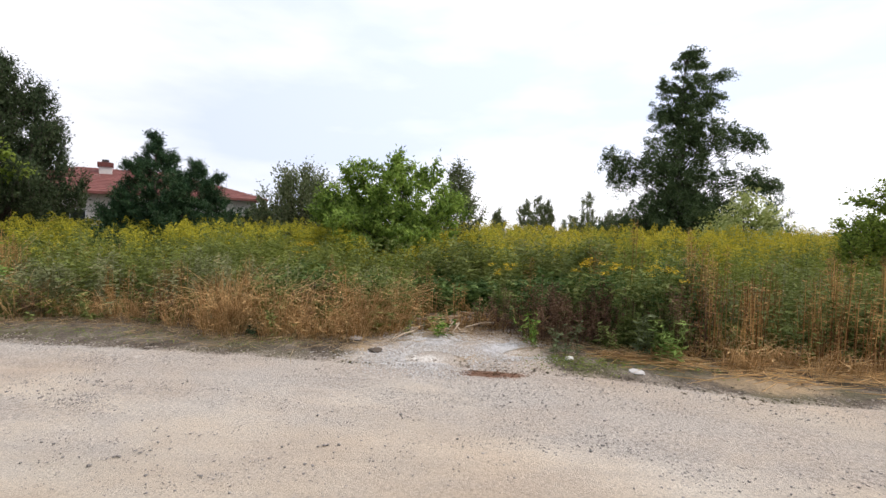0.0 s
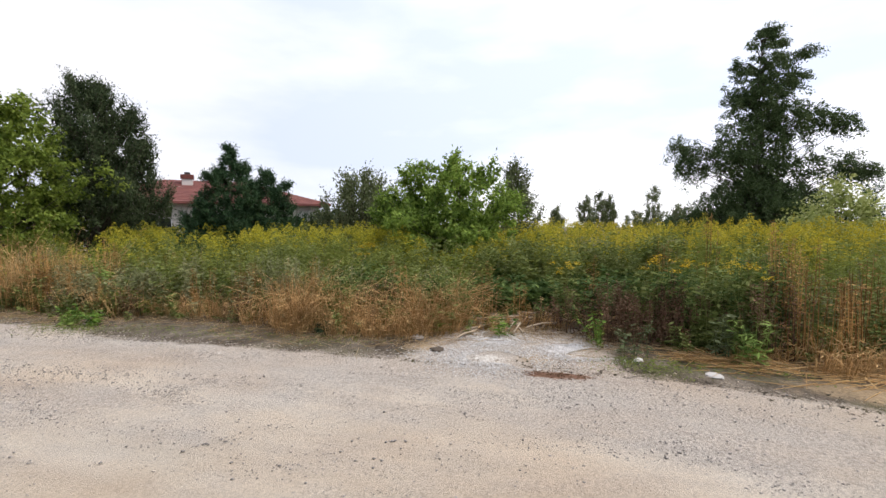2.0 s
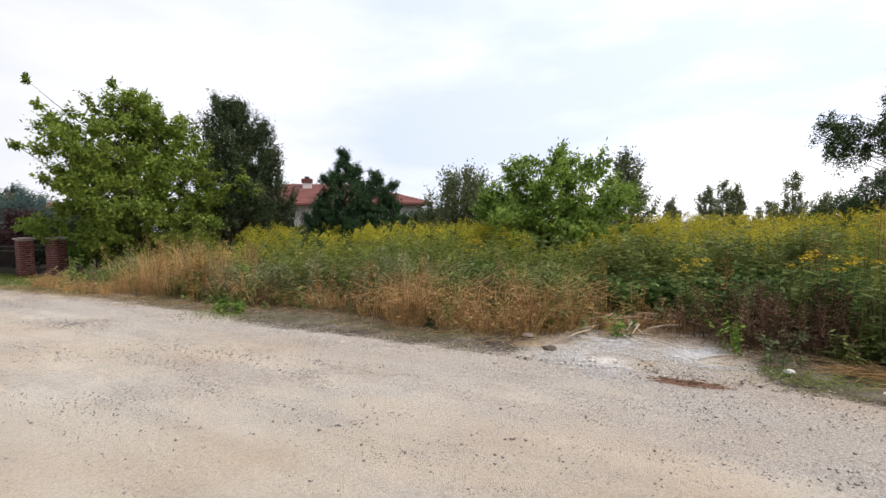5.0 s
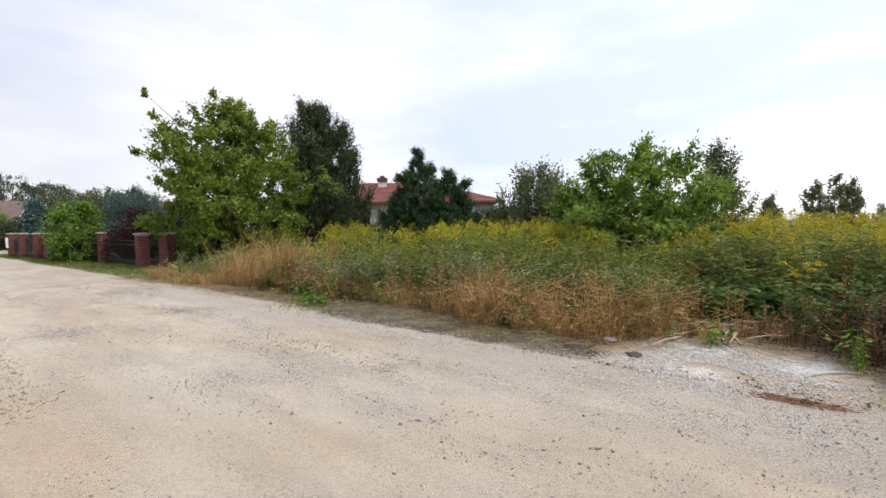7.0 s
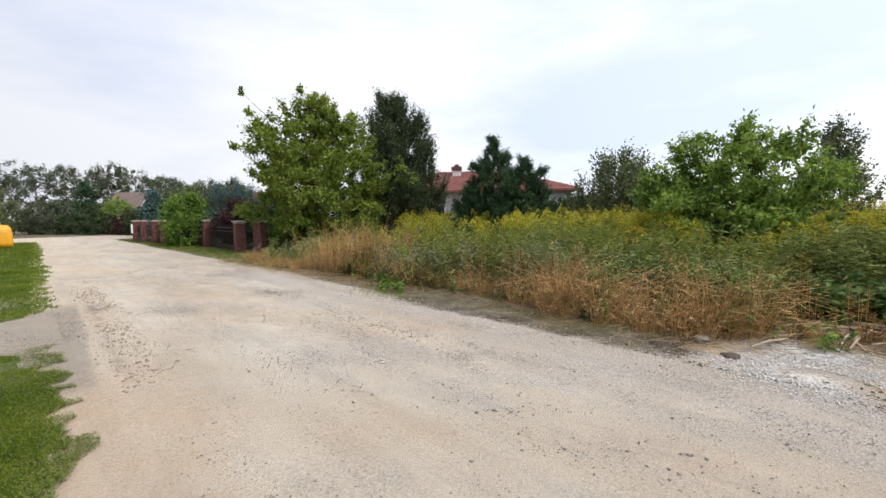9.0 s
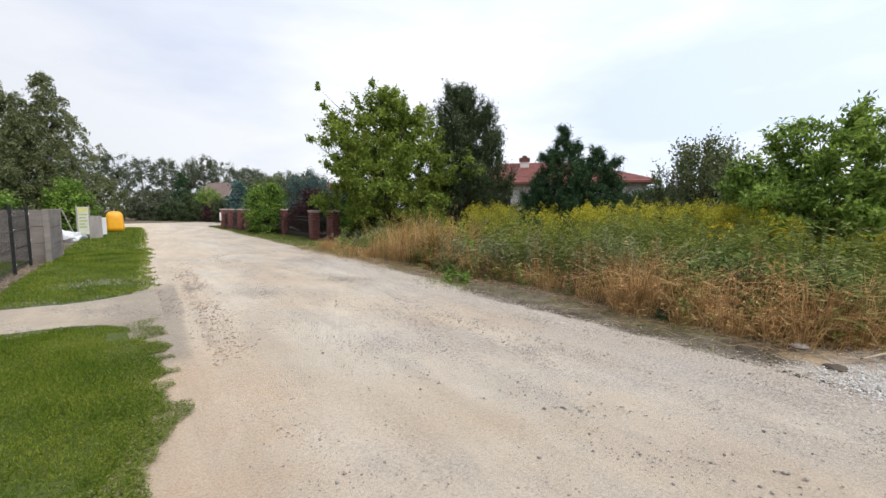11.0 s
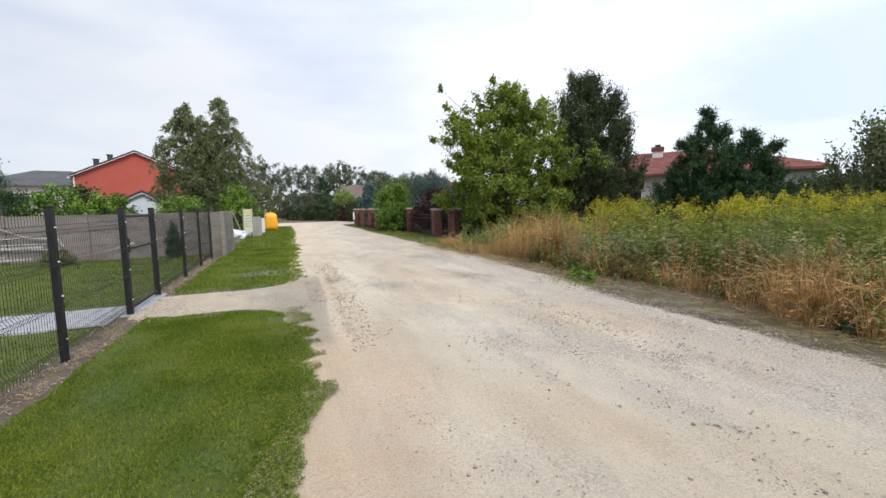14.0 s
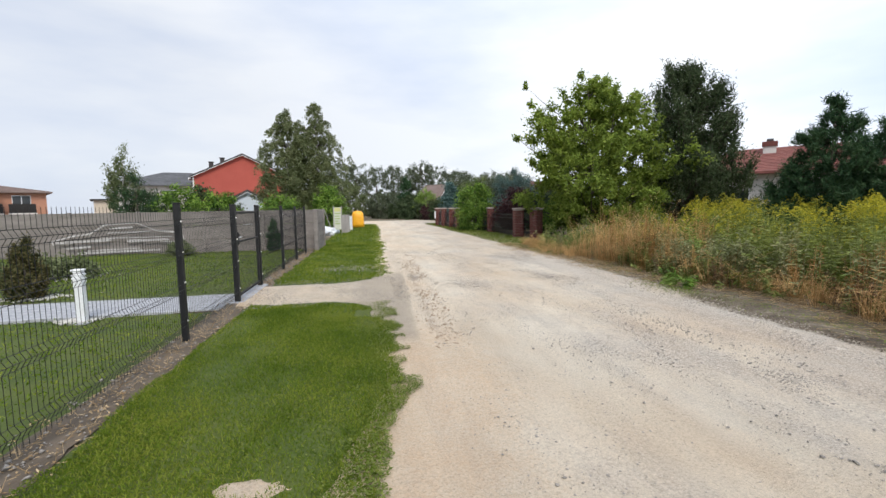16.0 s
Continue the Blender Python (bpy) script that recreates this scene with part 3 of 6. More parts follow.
ground_layers(sheet("dirt_verge", np.arange(4.3, 7.6, 0.06), np.arange(-9, 15, 0.06), M["road"],
                    lambda x, y: gz(x, y) - 0.006 + crumbs(x, y) * (0.25 + 0.75 * smooth01(x - road_right(y), 0, 0.4)) - 0.05 * (1 - smooth01(x - road_right(y), -0.1, 0.12)) - 0.04 * smooth01(x, 7.3, 7.55), "rough bare earth verge between road and weeds", "verge"))


# ---- trees ----
def spot(az, d, base=True):
    """The place d metres off the starting point, az degrees clockwise from the road's direction."""
    x, y = 0.1 + d * math.sin(radians(az)), -0.2 + d * math.cos(radians(az))
    return x, y, float(gz(x, y)) - (0.03 if base else 0)


def crown_points(k, h, profile, rough=0.25, inner=0.45, seed=0, gap=-0.22):
    """Places of leaf clumps in a crown: profile gives the radius at each share of the height; uneven lobes and gaps break the outline."""
    hs, rs = zip(*profile)
    out = []
    while len(out) < k:
        u = rng.uniform(hs[0], hs[-1], 4000)
        r = np.interp(u, hs, rs)
        q = rng.uniform(0, 2 * math.pi, 4000)
        lobes = 1 + rough * (np.sin(3 * q + 7 * u + seed) + 0.7 * np.sin(5 * q - 13 * u + 2 * seed) + 0.6 * np.sin(2 * q + 23 * u + 3 * seed)) / 1.6
        keep = rng.uniform(0, max(rs), 4000) < r
        rr = r * lobes * np.sqrt(rng.uniform(inner**2, 1, 4000))
        p = np.stack([rr * np.cos(q), rr * np.sin(q), u * h], 1)[keep]
        n = np.array([noise.noise(Vector(c * (3.0 / max(rs) / 1.6) + seed)) for c in p])
        out.extend(p[n > gap])
    return np.array(out[:k])


def tree(name, at, h, profile, leaf, bark, clumps, per, size, spread, label, cat="tree", style="broad", stems=1, rough=0.25, inner=0.4, slim=0.55, lean=(0, 0), trunk_r=None, gap=-0.22, shoots=(), lobes=(), seed=None, wind=(0, 0), hang=0.75):
    """Tapered trunk with limbs, and a crown of single leaves gathered round its twigs."""
    seed = rng.uniform(0, 50) if seed is None else seed
    root = empty(name, *at)
    wood, crown = Heap(), Heap()
    tr = trunk_r or h * 0.016
    tops = []
    for s in range(stems):
        q = rng.uniform(0, 6.28)
        sway = (0.0 if stems == 1 else 0.12 * h)
        base = np.array([math.cos(q), math.sin(q), 0]) * (0 if stems == 1 else tr * 2)
        ts = np.linspace(0, 1, 9)
        pts = np.stack([base[0] + math.cos(q) * sway * ts**1.3 + lean[0] * h * ts + 0.012 * h * np.sin(5 * ts + seed), base[1] + math.sin(q) * sway * ts**1.3 + lean[1] * h * ts + 0.012 * h * np.cos(4 * ts + seed), ts * h * 0.93], 1)
        pts[0, 2] = -0.1
        wood.tube(pts, tr * (1 - 0.9 * ts) * (1.0 if stems == 1 else 0.7) + 0.004, 7)
        tops.append(pts)
    c = crown_points(clumps - len(shoots), h, profile, rough, inner, seed, gap)
    for lx, ly, lz, lr, ln in lobes:
        # a limb with its own bunch of twigs
        take = rng.choice(len(c), ln, replace=False)
        c[take] = np.array([lx, ly, lz]) + rng.normal(0, 0.5, (ln, 3)) * np.array([lr, lr, lr * 0.8])
    if shoots:
        c = np.concatenate([c, np.array(shoots, float)])
    c[:, 0] += lean[0] * c[:, 2]
    c[:, 1] += lean[1] * c[:, 2]
    # limbs reach from the trunk up and out to a share of the clumps
    pick = [*rng.choice(clumps, min(clumps, max(14, clumps // 4)), replace=False), *range(clumps - len(shoots), clumps)]
    for i in pick:
        pts = tops[i % stems]
        zb = max(0.12 * h, c[i, 2] - np.hypot(c[i, 0], c[i, 1]) * rng.uniform(0.4, 1.0) * (0.3 if style == "pine" else 1.0))
        zb = min(zb, 0.9 * h)
        b = np.array([np.interp(zb, pts[:, 2], pts[:, n]) for n in range(3)])
        m1 = b + (c[i] - b) * 0.5 + np.array([0, 0, -0.06 * h if style != "weep" else 0.05 * h])
        ts = np.linspace(0, 1, 5)[:, None]
        line = (1 - ts) ** 2 * b + 2 * ts * (1 - ts) * m1 + ts**2 * c[i]
        wood.tube(line, np.linspace(tr * (0.16 if style == "weep" else 0.28), 0.004, 5), 4, 1)
    k = clumps * per
    idx = np.repeat(np.arange(clumps), per)
    sizes = size * rng.uniform(0.65, 1.3, k)
    if style == "weep":
        # strands of small leaves that bow out of the twigs and hang; near the top they stay short and blow with the wind
        u = rng.uniform(0, 1, k)
        rise = np.interp(c[:, 2] / h, [0.5, 0.95], [1.0, hang])
        length = np.repeat(rng.uniform(0.5, 1.5, clumps) * spread * 2.4, per)
        strand = rng.integers(0, 6, k)
        off = np.stack([np.sin(strand * 2.4 + idx), np.cos(strand * 1.9 + idx * 1.3), 0 * u], 1) * spread * 0.5
        out = (c * np.array([1, 1, 0]))[idx]
        out /= np.linalg.norm(out, axis=1, keepdims=True) + 1e-6
        p = c[idx] + off * (0.35 + 0.65 * u[:, None]) + rng.normal(0, 0.10, (k, 3)) * spread * 2
        p += out * (length * 0.22 * u)[:, None] + np.array([*wind, 0]) * (length * u * (1.15 - rise[idx]))[:, None]
        p[:, 2] += length * (0.25 * np.sin(2.2 * u) + (1 - rise[idx]) * 0.2 * u - rise[idx] * u)
        way = rand_dirs(k, -1.0, 0.1)
    else:
        # leafy shoots that fan out of every twig end
        fan = 4 if per >= 40 else 3
        out = c * np.array([1, 1, 0])
        out /= np.linalg.norm(out, axis=1, keepdims=True) + 1e-6
        out = np.repeat(out, fan, 0)
        loose = rand_dirs(clumps * fan)
        if style == "pine":
            way0, reach, turn = out * 0.55 + loose * 0.45 + np.array([0, 0, 0.75]), spread * 2.6, (0.55, 0.85)
        elif style == "upright":
            way0, reach, turn = out * 0.30 + loose * 0.32 + np.array([0, 0, 1.0]), spread * 3.2, (0.75, 0.8)
        else:
            way0, reach, turn = out * 0.65 + loose * 0.65 + np.array([0, 0, 0.5]), spread * 3.0, (0.35, 0.9)
        way0 /= np.linalg.norm(way0, axis=1, keepdims=True) + 1e-6
        tuft = np.where(np.arange(clumps) >= clumps - len(shoots), 0.45, 1.0)
        ln = reach * rng.uniform(0.6, 1.4, clumps * fan) * np.repeat(tuft, fan)
        si = idx * fan + rng.integers(0, fan, k)
        u = rng.uniform(-0.35, 0.65, k) if style != "pine" else rng.uniform(-0.3, 0.7, k)
        p = c[idx] + way0[si] * (ln[si] * u)[:, None] + rng.normal(0, 0.115, (k, 3)) * ln[si][:, None]
        way = way0[si] * turn[0] + rand_dirs(k) * turn[1]
        if style == "broad":
            way[:, 2] -= 0.35
        sizes *= 1.15 - 0.35 * (u + 0.35)
        if per >= 60 and h > 1.5:
            wood.sticks(np.repeat(c, fan, 0) - way0 * ln[:, None] * 0.35, np.repeat(c, fan, 0) + way0 * ln[:, None] * 0.6, 0.006, 0.002, 1)
    p[:, 2] = np.maximum(p[:, 2], 0.05)
    crown.leaves(p, way, rand_dirs(k, 0.3, 1.0), sizes, sizes * slim)
    wood.build("trunk", [bark, M["twig"]], root, True)
    crown.build("crown", [leaf], root)
    return tagged(root, label, cat)


M["twig"] = plain_mat("dark_twig", (0.045, 0.036, 0.028), (0.10, 0.08, 0.062), 6.0, 0.95, 0, 0.4)
L = {}
L["walnut"] = leaf_mat("walnut_leaf", [(0.06, 0.10, 0.02), (0.12, 0.185, 0.033), (0.21, 0.28, 0.058)], 0.42)
L["maple"] = leaf_mat("box_elder_leaf", [(0.062, 0.092, 0.016), (0.115, 0.16, 0.026), (0.18, 0.225, 0.042)], 0.42)
L["dark"] = leaf_mat("dark_alder_leaf", [(0.018, 0.03, 0.013), (0.036, 0.053, 0.023), (0.062, 0.082, 0.04)], 0.2)
L["birch"] = leaf_mat("birch_leaf", [(0.028, 0.046, 0.018), (0.05, 0.078, 0.03), (0.085, 0.115, 0.05)], 0.28)
L["birch2"] = leaf_mat("young_birch_leaf", [(0.055, 0.072, 0.03), (0.09, 0.11, 0.05), (0.13, 0.145, 0.075)], 0.3)
L["garden_birch"] = leaf_mat("garden_birch_leaf", [(0.066, 0.083, 0.036), (0.103, 0.122, 0.055), (0.145, 0.16, 0.082)], 0.35)
L["pine"] = leaf_mat("pine_needle", [(0.012, 0.030, 0.014), (0.024, 0.052, 0.022), (0.045, 0.078, 0.034)], 0.12)
L["spruce"] = leaf_mat("blue_spruce_needle", [(0.03, 0.06, 0.058), (0.05, 0.09, 0.085), (0.08, 0.125, 0.11)], 0.12)
# distance haze is mixed into this leaf colour, paler and greyer than near foliage
L["far"] = leaf_mat("hazed_far_leaf", [(0.042, 0.053, 0.034), (0.068, 0.083, 0.05), (0.10, 0.116, 0.072)], 0.3)
L["far_bright"] = leaf_mat("bright_shrub_leaf", [(0.08, 0.13, 0.03), (0.14, 0.20, 0.045), (0.19, 0.25, 0.07)], 0.3)
L["laurel"] = leaf_mat("hornbeam_leaf", [(0.035, 0.075, 0.014), (0.085, 0.15, 0.025), (0.17, 0.25, 0.045)], 0.3)
L["purple"] = leaf_mat("purple_hazel_leaf", [(0.016, 0.008, 0.010), (0.035, 0.016, 0.018), (0.055, 0.028, 0.026)], 0.2)
L["pale"] = leaf_mat("pale_shrub_leaf", [(0.13, 0.16, 0.04), (0.22, 0.25, 0.08), (0.30, 0.32, 0.14)], 0.35)
L["thuja"] = leaf_mat("thuja_scale", [(0.02, 0.03, 0.012), (0.05, 0.05, 0.02), (0.085, 0.07, 0.03)], 0.1)

BROAD = [(0.16, 0.5), (0.3, 1.0), (0.55, 1.0), (0.75, 0.8), (0.92, 0.45), (1.0, 0.12)]


def prof(r, shape=BROAD):
    return [(a, b * r) for a, b in shape]


tree("walnut_tree", spot(77.2, 13.6), 3.3, prof(1.92, [(0.1, 0.75), (0.3, 1.0), (0.55, 1.0), (0.75, 0.8), (0.9, 0.5), (1.0, 0.25)]), L["walnut"], M["bark"], 400, 70, 0.14, 0.14, "young walnut tree with bright green feathery leaves among weeds", stems=4, rough=0.3, slim=0.42, gap=-0.5, inner=0.2, lobes=[(-0.3, 1.05, 3.0, 0.5, 18), (-0.2, 0.85, 3.35, 0.25, 6), (0.05, -0.1, 3.15, 0.45, 16), (0.05, -0.15, 3.5, 0.2, 5), (0.25, -0.9, 3.0, 0.5, 18), (0.3, -1.0, 3.3, 0.2, 5), (0.45, -1.7, 2.2, 0.6, 22), (-0.45, 1.75, 2.1, 0.6, 22), (-0.6, 0.3, 1.3, 0.9, 40), (-0.6, -0.8, 1.4, 0.9, 40)], seed=3.0)
AWAY = (-0.363, -0.932)
tree("birch_tree", spot(111.3, 27.0), 10.9, [(0.02, 2.5), (0.15, 2.8), (0.26, 2.5), (0.32, 1.7), (0.45, 1.9), (0.56, 1.8), (0.66, 1.55), (0.78, 1.25), (0.9, 0.75), (1.0, 0.08)], L["birch"], M["bark_birch"], 2150, 66, 0.115, 0.27, "tall weeping silver birch with hanging dark green twigs", style="weep", rough=0.22, inner=0.1, slim=0.45, gap=-0.32,
     lobes=[(AWAY[0] * a, AWAY[1] * a, z, r, k) for a, z, r, k in ((-3.5, 5.6, 0.5, 30), (-3.3, 4.8, 0.7, 40), (-2.6, 5.2, 0.8, 50), (-2.1, 4.4, 0.9, 50), (-3.0, 4.1, 0.6, 24), (2.0, 6.3, 0.7, 45), (2.8, 6.1, 0.6, 36), (3.2, 5.9, 0.4, 18), (2.3, 4.2, 0.9, 50), (3.1, 3.9, 0.7, 44), (3.7, 3.8, 0.5, 30), (-1.0, 7.6, 0.7, 36), (1.2, 8.2, 0.6, 34), (1.5, 9.3, 0.4, 18), (-0.9, 9.0, 0.5, 18), (0.3, 10.6, 0.3, 16), (-3.2, 1.2, 0.8, 36), (-3.9, 1.4, 0.5, 16), (2.6, 2.0, 0.8, 44), (0.0, 2.0, 1.7, 150), (-1.3, 1.8, 1.3, 110), (1.3, 1.9, 1.3, 110), (-2.3, 1.6, 0.9, 70), (0.4, 3.4, 1.5, 80))], seed=4.0, wind=(AWAY[0] * 0.5, AWAY[1] * 0.5), hang=0.35)
tree("pine_tree", spot(50.3, 19.6), 4.4, prof(1.75, [(0.05, 1.0), (0.3, 0.98), (0.55, 0.75), (0.75, 0.5), (0.9, 0.25), (1.0, 0.05)]), L["pine"], M["bark"], 520, 84, 0.15, 0.125, "dark green young pine with upturned shoots", style="pine", slim=0.2, rough=0.16, inner=0.2, gap=-1.0, lobes=[(0, 0, 4.3, 0.2, 10), (0, 0, 4.55, 0.08, 4), (0.3, -0.35, 3.7, 0.25, 10), (-0.45, 0.5, 3.4, 0.25, 10)])
tree("pine_tree", spot(54.3, 20.0), 3.55, prof(1.55, [(0.05, 1.0), (0.4, 0.95), (0.65, 0.7), (0.85, 0.42), (1.0, 0.1)]), L["pine"], M["bark"], 420, 84, 0.15, 0.125, "lower dark green pine beside its neighbour", style="pine", slim=0.2, rough=0.16, inner=0.2, gap=-1.0, lobes=[(0, 0, 3.6, 0.15, 6), (0.4, -0.6, 3.1, 0.2, 8)])
tree("pine_tree", spot(47.2, 19.4), 2.5, prof(0.95, [(0.05, 1.0), (0.5, 0.9), (0.8, 0.45), (1.0, 0.05)]), L["pine"], M["bark"], 200, 64, 0.16, 0.15, "small bushy dark pine in front of the house", style="pine", slim=0.2, rough=0.3, inner=0.1, gap=-0.4)
tree("box_elder_tree", spot(28.3, 21.0), 6.75, prof(2.95, [(0.1, 0.6), (0.25, 0.95), (0.45, 1.0), (0.65, 0.9), (0.82, 0.66), (0.95, 0.36), (1.0, 0.15)]), L["maple"], M["bark"], 680, 84, 0.155, 0.19, "broad box elder with light green leaves and straggling shoots", stems=4, rough=0.36, inner=0.2, gap=-0.35, shoots=[(-2.75, 1.4, 6.9), (-2.5, 1.3, 6.1), (-3.1, 1.5, 4.6), (-0.6, 0.3, 7.15), (-2.2, 1.0, 5.5)], seed=5.5)
tree("alder_tree", spot(37.4, 23.5), 7.3, prof(1.95, [(0.03, 0.7), (0.2, 1.0), (0.5, 1.0), (0.68, 0.9), (0.82, 0.68), (0.93, 0.45), (1.0, 0.2)]), L["dark"], M["bark"], 820, 84, 0.125, 0.21, "dense dark green tree with upright twigs", style="upright", rough=0.3, inner=0.1, slim=0.4, gap=-0.32, lobes=[(0.9, -0.75, 5.9, 0.5, 30), (1.35, -1.1, 4.8, 0.5, 26), (-0.3, 0.25, 7.2, 0.35, 16), (0.35, -0.3, 7.0, 0.3, 14)])
tree("alder_tree", spot(41.0, 24.5), 5.0, prof(1.5, [(0.05, 0.8), (0.3, 1.0), (0.6, 0.85), (0.85, 0.5), (1.0, 0.15)]), L["dark"], M["bark"], 300, 84, 0.13, 0.2, "lower dark green tree against its taller neighbour", style="upright", rough=0.28, inner=0.2, slim=0.4)
tree("willow_bush", spot(65.6, 23.0), 3.9, prof(1.9), L["birch2"], M["bark"], 150, 60, 0.16, 0.28, "grey-green bushy willow behind the weeds", "bush", style="upright", rough=0.35)
tree("willow_bush", spot(68.0, 25.0), 3.2, prof(1.7), L["dark"], M["bark"], 120, 60, 0.16, 0.28, "dark green bush behind the walnut tree", "bush", rough=0.35)
tree("young_birch", spot(85.3, 21.5), 4.1, prof(1.15, [(0.1, 0.8), (0.35, 1.0), (0.6, 0.8), (0.85, 0.4), (1.0, 0.06)]), L["birch2"], M["bark_birch"], 150, 60, 0.13, 0.22, "slender young birch behind the walnut tree", style="upright", rough=0.35)
tree("pale_shrub", spot(117.6, 21.0), 2.85, prof(1.25), L["pale"], M["bark"], 90, 50, 0.15, 0.24, "pale yellow-green shrub at the foot of the birch", "bush")
tree("small_pine", spot(119.8, 25.0), 3.1, prof(0.8, [(0.1, 1.0), (0.5, 0.9), (0.8, 0.6), (1.0, 0.1)]), L["pine"], M["bark"], 60, 80, 0.15, 0.18, "small dark pine beside the pale shrub", style="pine", slim=0.18)
tree("hawthorn_bush", spot(130.6, 13.8), 2.75, prof(1.3), L["maple"], M["bark"], 260, 70, 0.085, 0.13, "spreading green hawthorn bush at the field's edge", "bush", rough=0.4)
for az, d, h, r in ((89.9, 60, 3.6, 0.9), (93.4, 58, 5.0, 1.0), (95.0, 60, 5.7, 1.1), (96.2, 61, 5.0, 0.9), (101.0, 58, 5.8, 1.2), (104.2, 52, 3.3, 2.0), (99.0, 70, 3.2, 1.8)):
    tree("field_tree", spot(az, d), h, prof(r, [(0.05, 1.0), (0.35, 1.0), (0.6, 0.75), (0.85, 0.4), (1.0, 0.08)]), L["birch2"], M["bark"], 80, 50, 0.22, 0.26, "small pointed green birch far off in the field", style="upright", rough=0.35)
for az, d, h, r in ((61.0, 30, 2.3, 1.3), (62.6, 33, 2.6, 1.8), (71.0, 34, 2.9, 2.2)):
    tree("garden_bush", spot(az, d), h, prof(r), L["dark"], M["bark"], 70, 60, 0.2, 0.3, "dark evergreen bush near the bungalow", "bush")
tree("birch_tree", spot(-9.6, 31.5), 8.1, prof(1.95, [(0.08, 0.8), (0.3, 1.0), (0.5, 0.95), (0.68, 0.78), (0.84, 0.5), (0.94, 0.24), (1.0, 0.05)]), L["garden_birch"], M["bark_birch"], 600, 80, 0.115, 0.25, "tall birch with light hanging foliage behind the wall", style="weep", rough=0.24, inner=0.1, gap=-0.5)
tree("birch_tree", spot(-6.2, 32.5), 8.9, prof(2.1, [(0.08, 0.8), (0.3, 1.0), (0.5, 0.95), (0.68, 0.78), (0.84, 0.5), (0.94, 0.24), (1.0, 0.05)]), L["garden_birch"], M["bark_birch"], 660, 80, 0.115, 0.25, "taller of two birches standing behind the concrete wall", style="weep", rough=0.24, inner=0.1, gap=-0.5)
tree("garden_tree", spot(-26.0, 33.0), 5.2, prof(1.0, [(0.3, 0.7), (0.5, 1.0), (0.8, 0.6), (1.0, 0.1)]), L["birch2"], M["bark_birch"], 90, 50, 0.14, 0.24, "thin pale birch in the neighbouring garden", style="upright")
tree("conifer_bush", spot(-25.0, 31.0), 3.5, prof(1.25, [(0.05, 1.0), (0.4, 0.95), (0.75, 0.6), (1.0, 0.15)]), L["pine"], M["bark"], 160, 70, 0.15, 0.2, "rounded dark conifer behind the concrete wall", "bush", style="pine", slim=0.2)
for az, d, h, r, key in ((-21.0, 30, 2.9, 1.2, "laurel"), (-19.0, 31, 2.9, 1.0, "dark"), (-17.2, 30, 2.7, 1.0, "laurel"), (-16.4, 32, 2.5, 0.8, "dark"), (-22.8, 32, 2.7, 1.1, "dark"), (-10.5, 28, 2.3, 1.0, "laurel"), (-5.0, 30, 2.9, 1.0, "laurel"), (-3.9, 37, 2.2, 0.9, "laurel")):
    tree("garden_bush", spot(az, d), h, prof(r), L[key], M["bark"], 80, 50, 0.16, 0.22, "leafy green shrub rising behind the concrete wall", "bush")
tree("hornbeam_shrub", (6.85, 27.6, 0), 2.85, prof(1.15, [(0.02, 0.75), (0.25, 1.0), (0.6, 1.0), (0.85, 0.7), (1.0, 0.25)]), L["laurel"], M["bark"], 230, 60, 0.13, 0.2, "dense bright green clipped shrub at the fence", "bush", rough=0.15)
tree("blue_spruce", (8.9, 26.8, 0), 3.7, prof(1.5, [(0.02, 1.0), (0.4, 0.95), (0.7, 0.75), (0.9, 0.45), (1.0, 0.15)]), L["spruce"], M["bark"], 230, 80, 0.13, 0.2, "bushy blue spruce behind the iron gate", style="pine", slim=0.2)
tree("blue_spruce", (10.0, 27.6, 0), 3.5, prof(1.4, [(0.02, 1.0), (0.5, 0.9), (0.85, 0.5), (1.0, 0.15)]), L["spruce"], M["bark"], 170, 80, 0.13, 0.2, "second blue spruce in the garden", style="pine", slim=0.2)
tree("purple_hazel", (8.5, 24.2, 0), 2.3, prof(1.3), L["purple"], M["bark"], 130, 50, 0.15, 0.24, "dark purple-leaved hazel behind the iron gate", "bush")
tree("purple_hazel", (9.6, 22.6, 0), 2.0, prof(1.2), L["dark"], M["bark"], 110, 50, 0.15, 0.24, "dark shrub inside the garden beside the pillars", "bush")
tree("green_bush", (9.3, 20.2, 0), 1.6, prof(0.9), L["laurel"], M["bark"], 80, 50, 0.12, 0.2, "light green low bush behind the brick pillar", "bush")

# woods and hedges at the end of the lane
farlist = ((-5.5, 95, 9.5, 5.0), (-3.0, 100, 11.0, 4.0), (-1.2, 98, 11.0, 4.5), (1.2, 105, 11.2, 4.2), (3.4, 108, 11.5, 3.6), (5.2, 104, 10.8, 3.8), (7.0, 100, 11.5, 3.6), (8.6, 104, 10.8, 3.4), (10.4, 100, 9.6, 3.8), (12.2, 96, 8.4, 3.6), (14.0, 92, 8.0, 4.0), (16.0, 90, 8.0, 4.0), (-8.5, 95, 9.0, 5.0), (18.5, 88, 7.4, 4.0))
for az, d, h, r in farlist:
    tree("far_tree", spot(az, d), h, prof(r, [(0.25, 0.4), (0.45, 0.7), (0.65, 1.0), (0.85, 0.85), (1.0, 0.35)]), L["far"], M["bark"], 110, 44, 0.30, 0.40, "tall open-crowned tree at the edge of distant woods", rough=0.5, inner=0.2, gap=0.0)
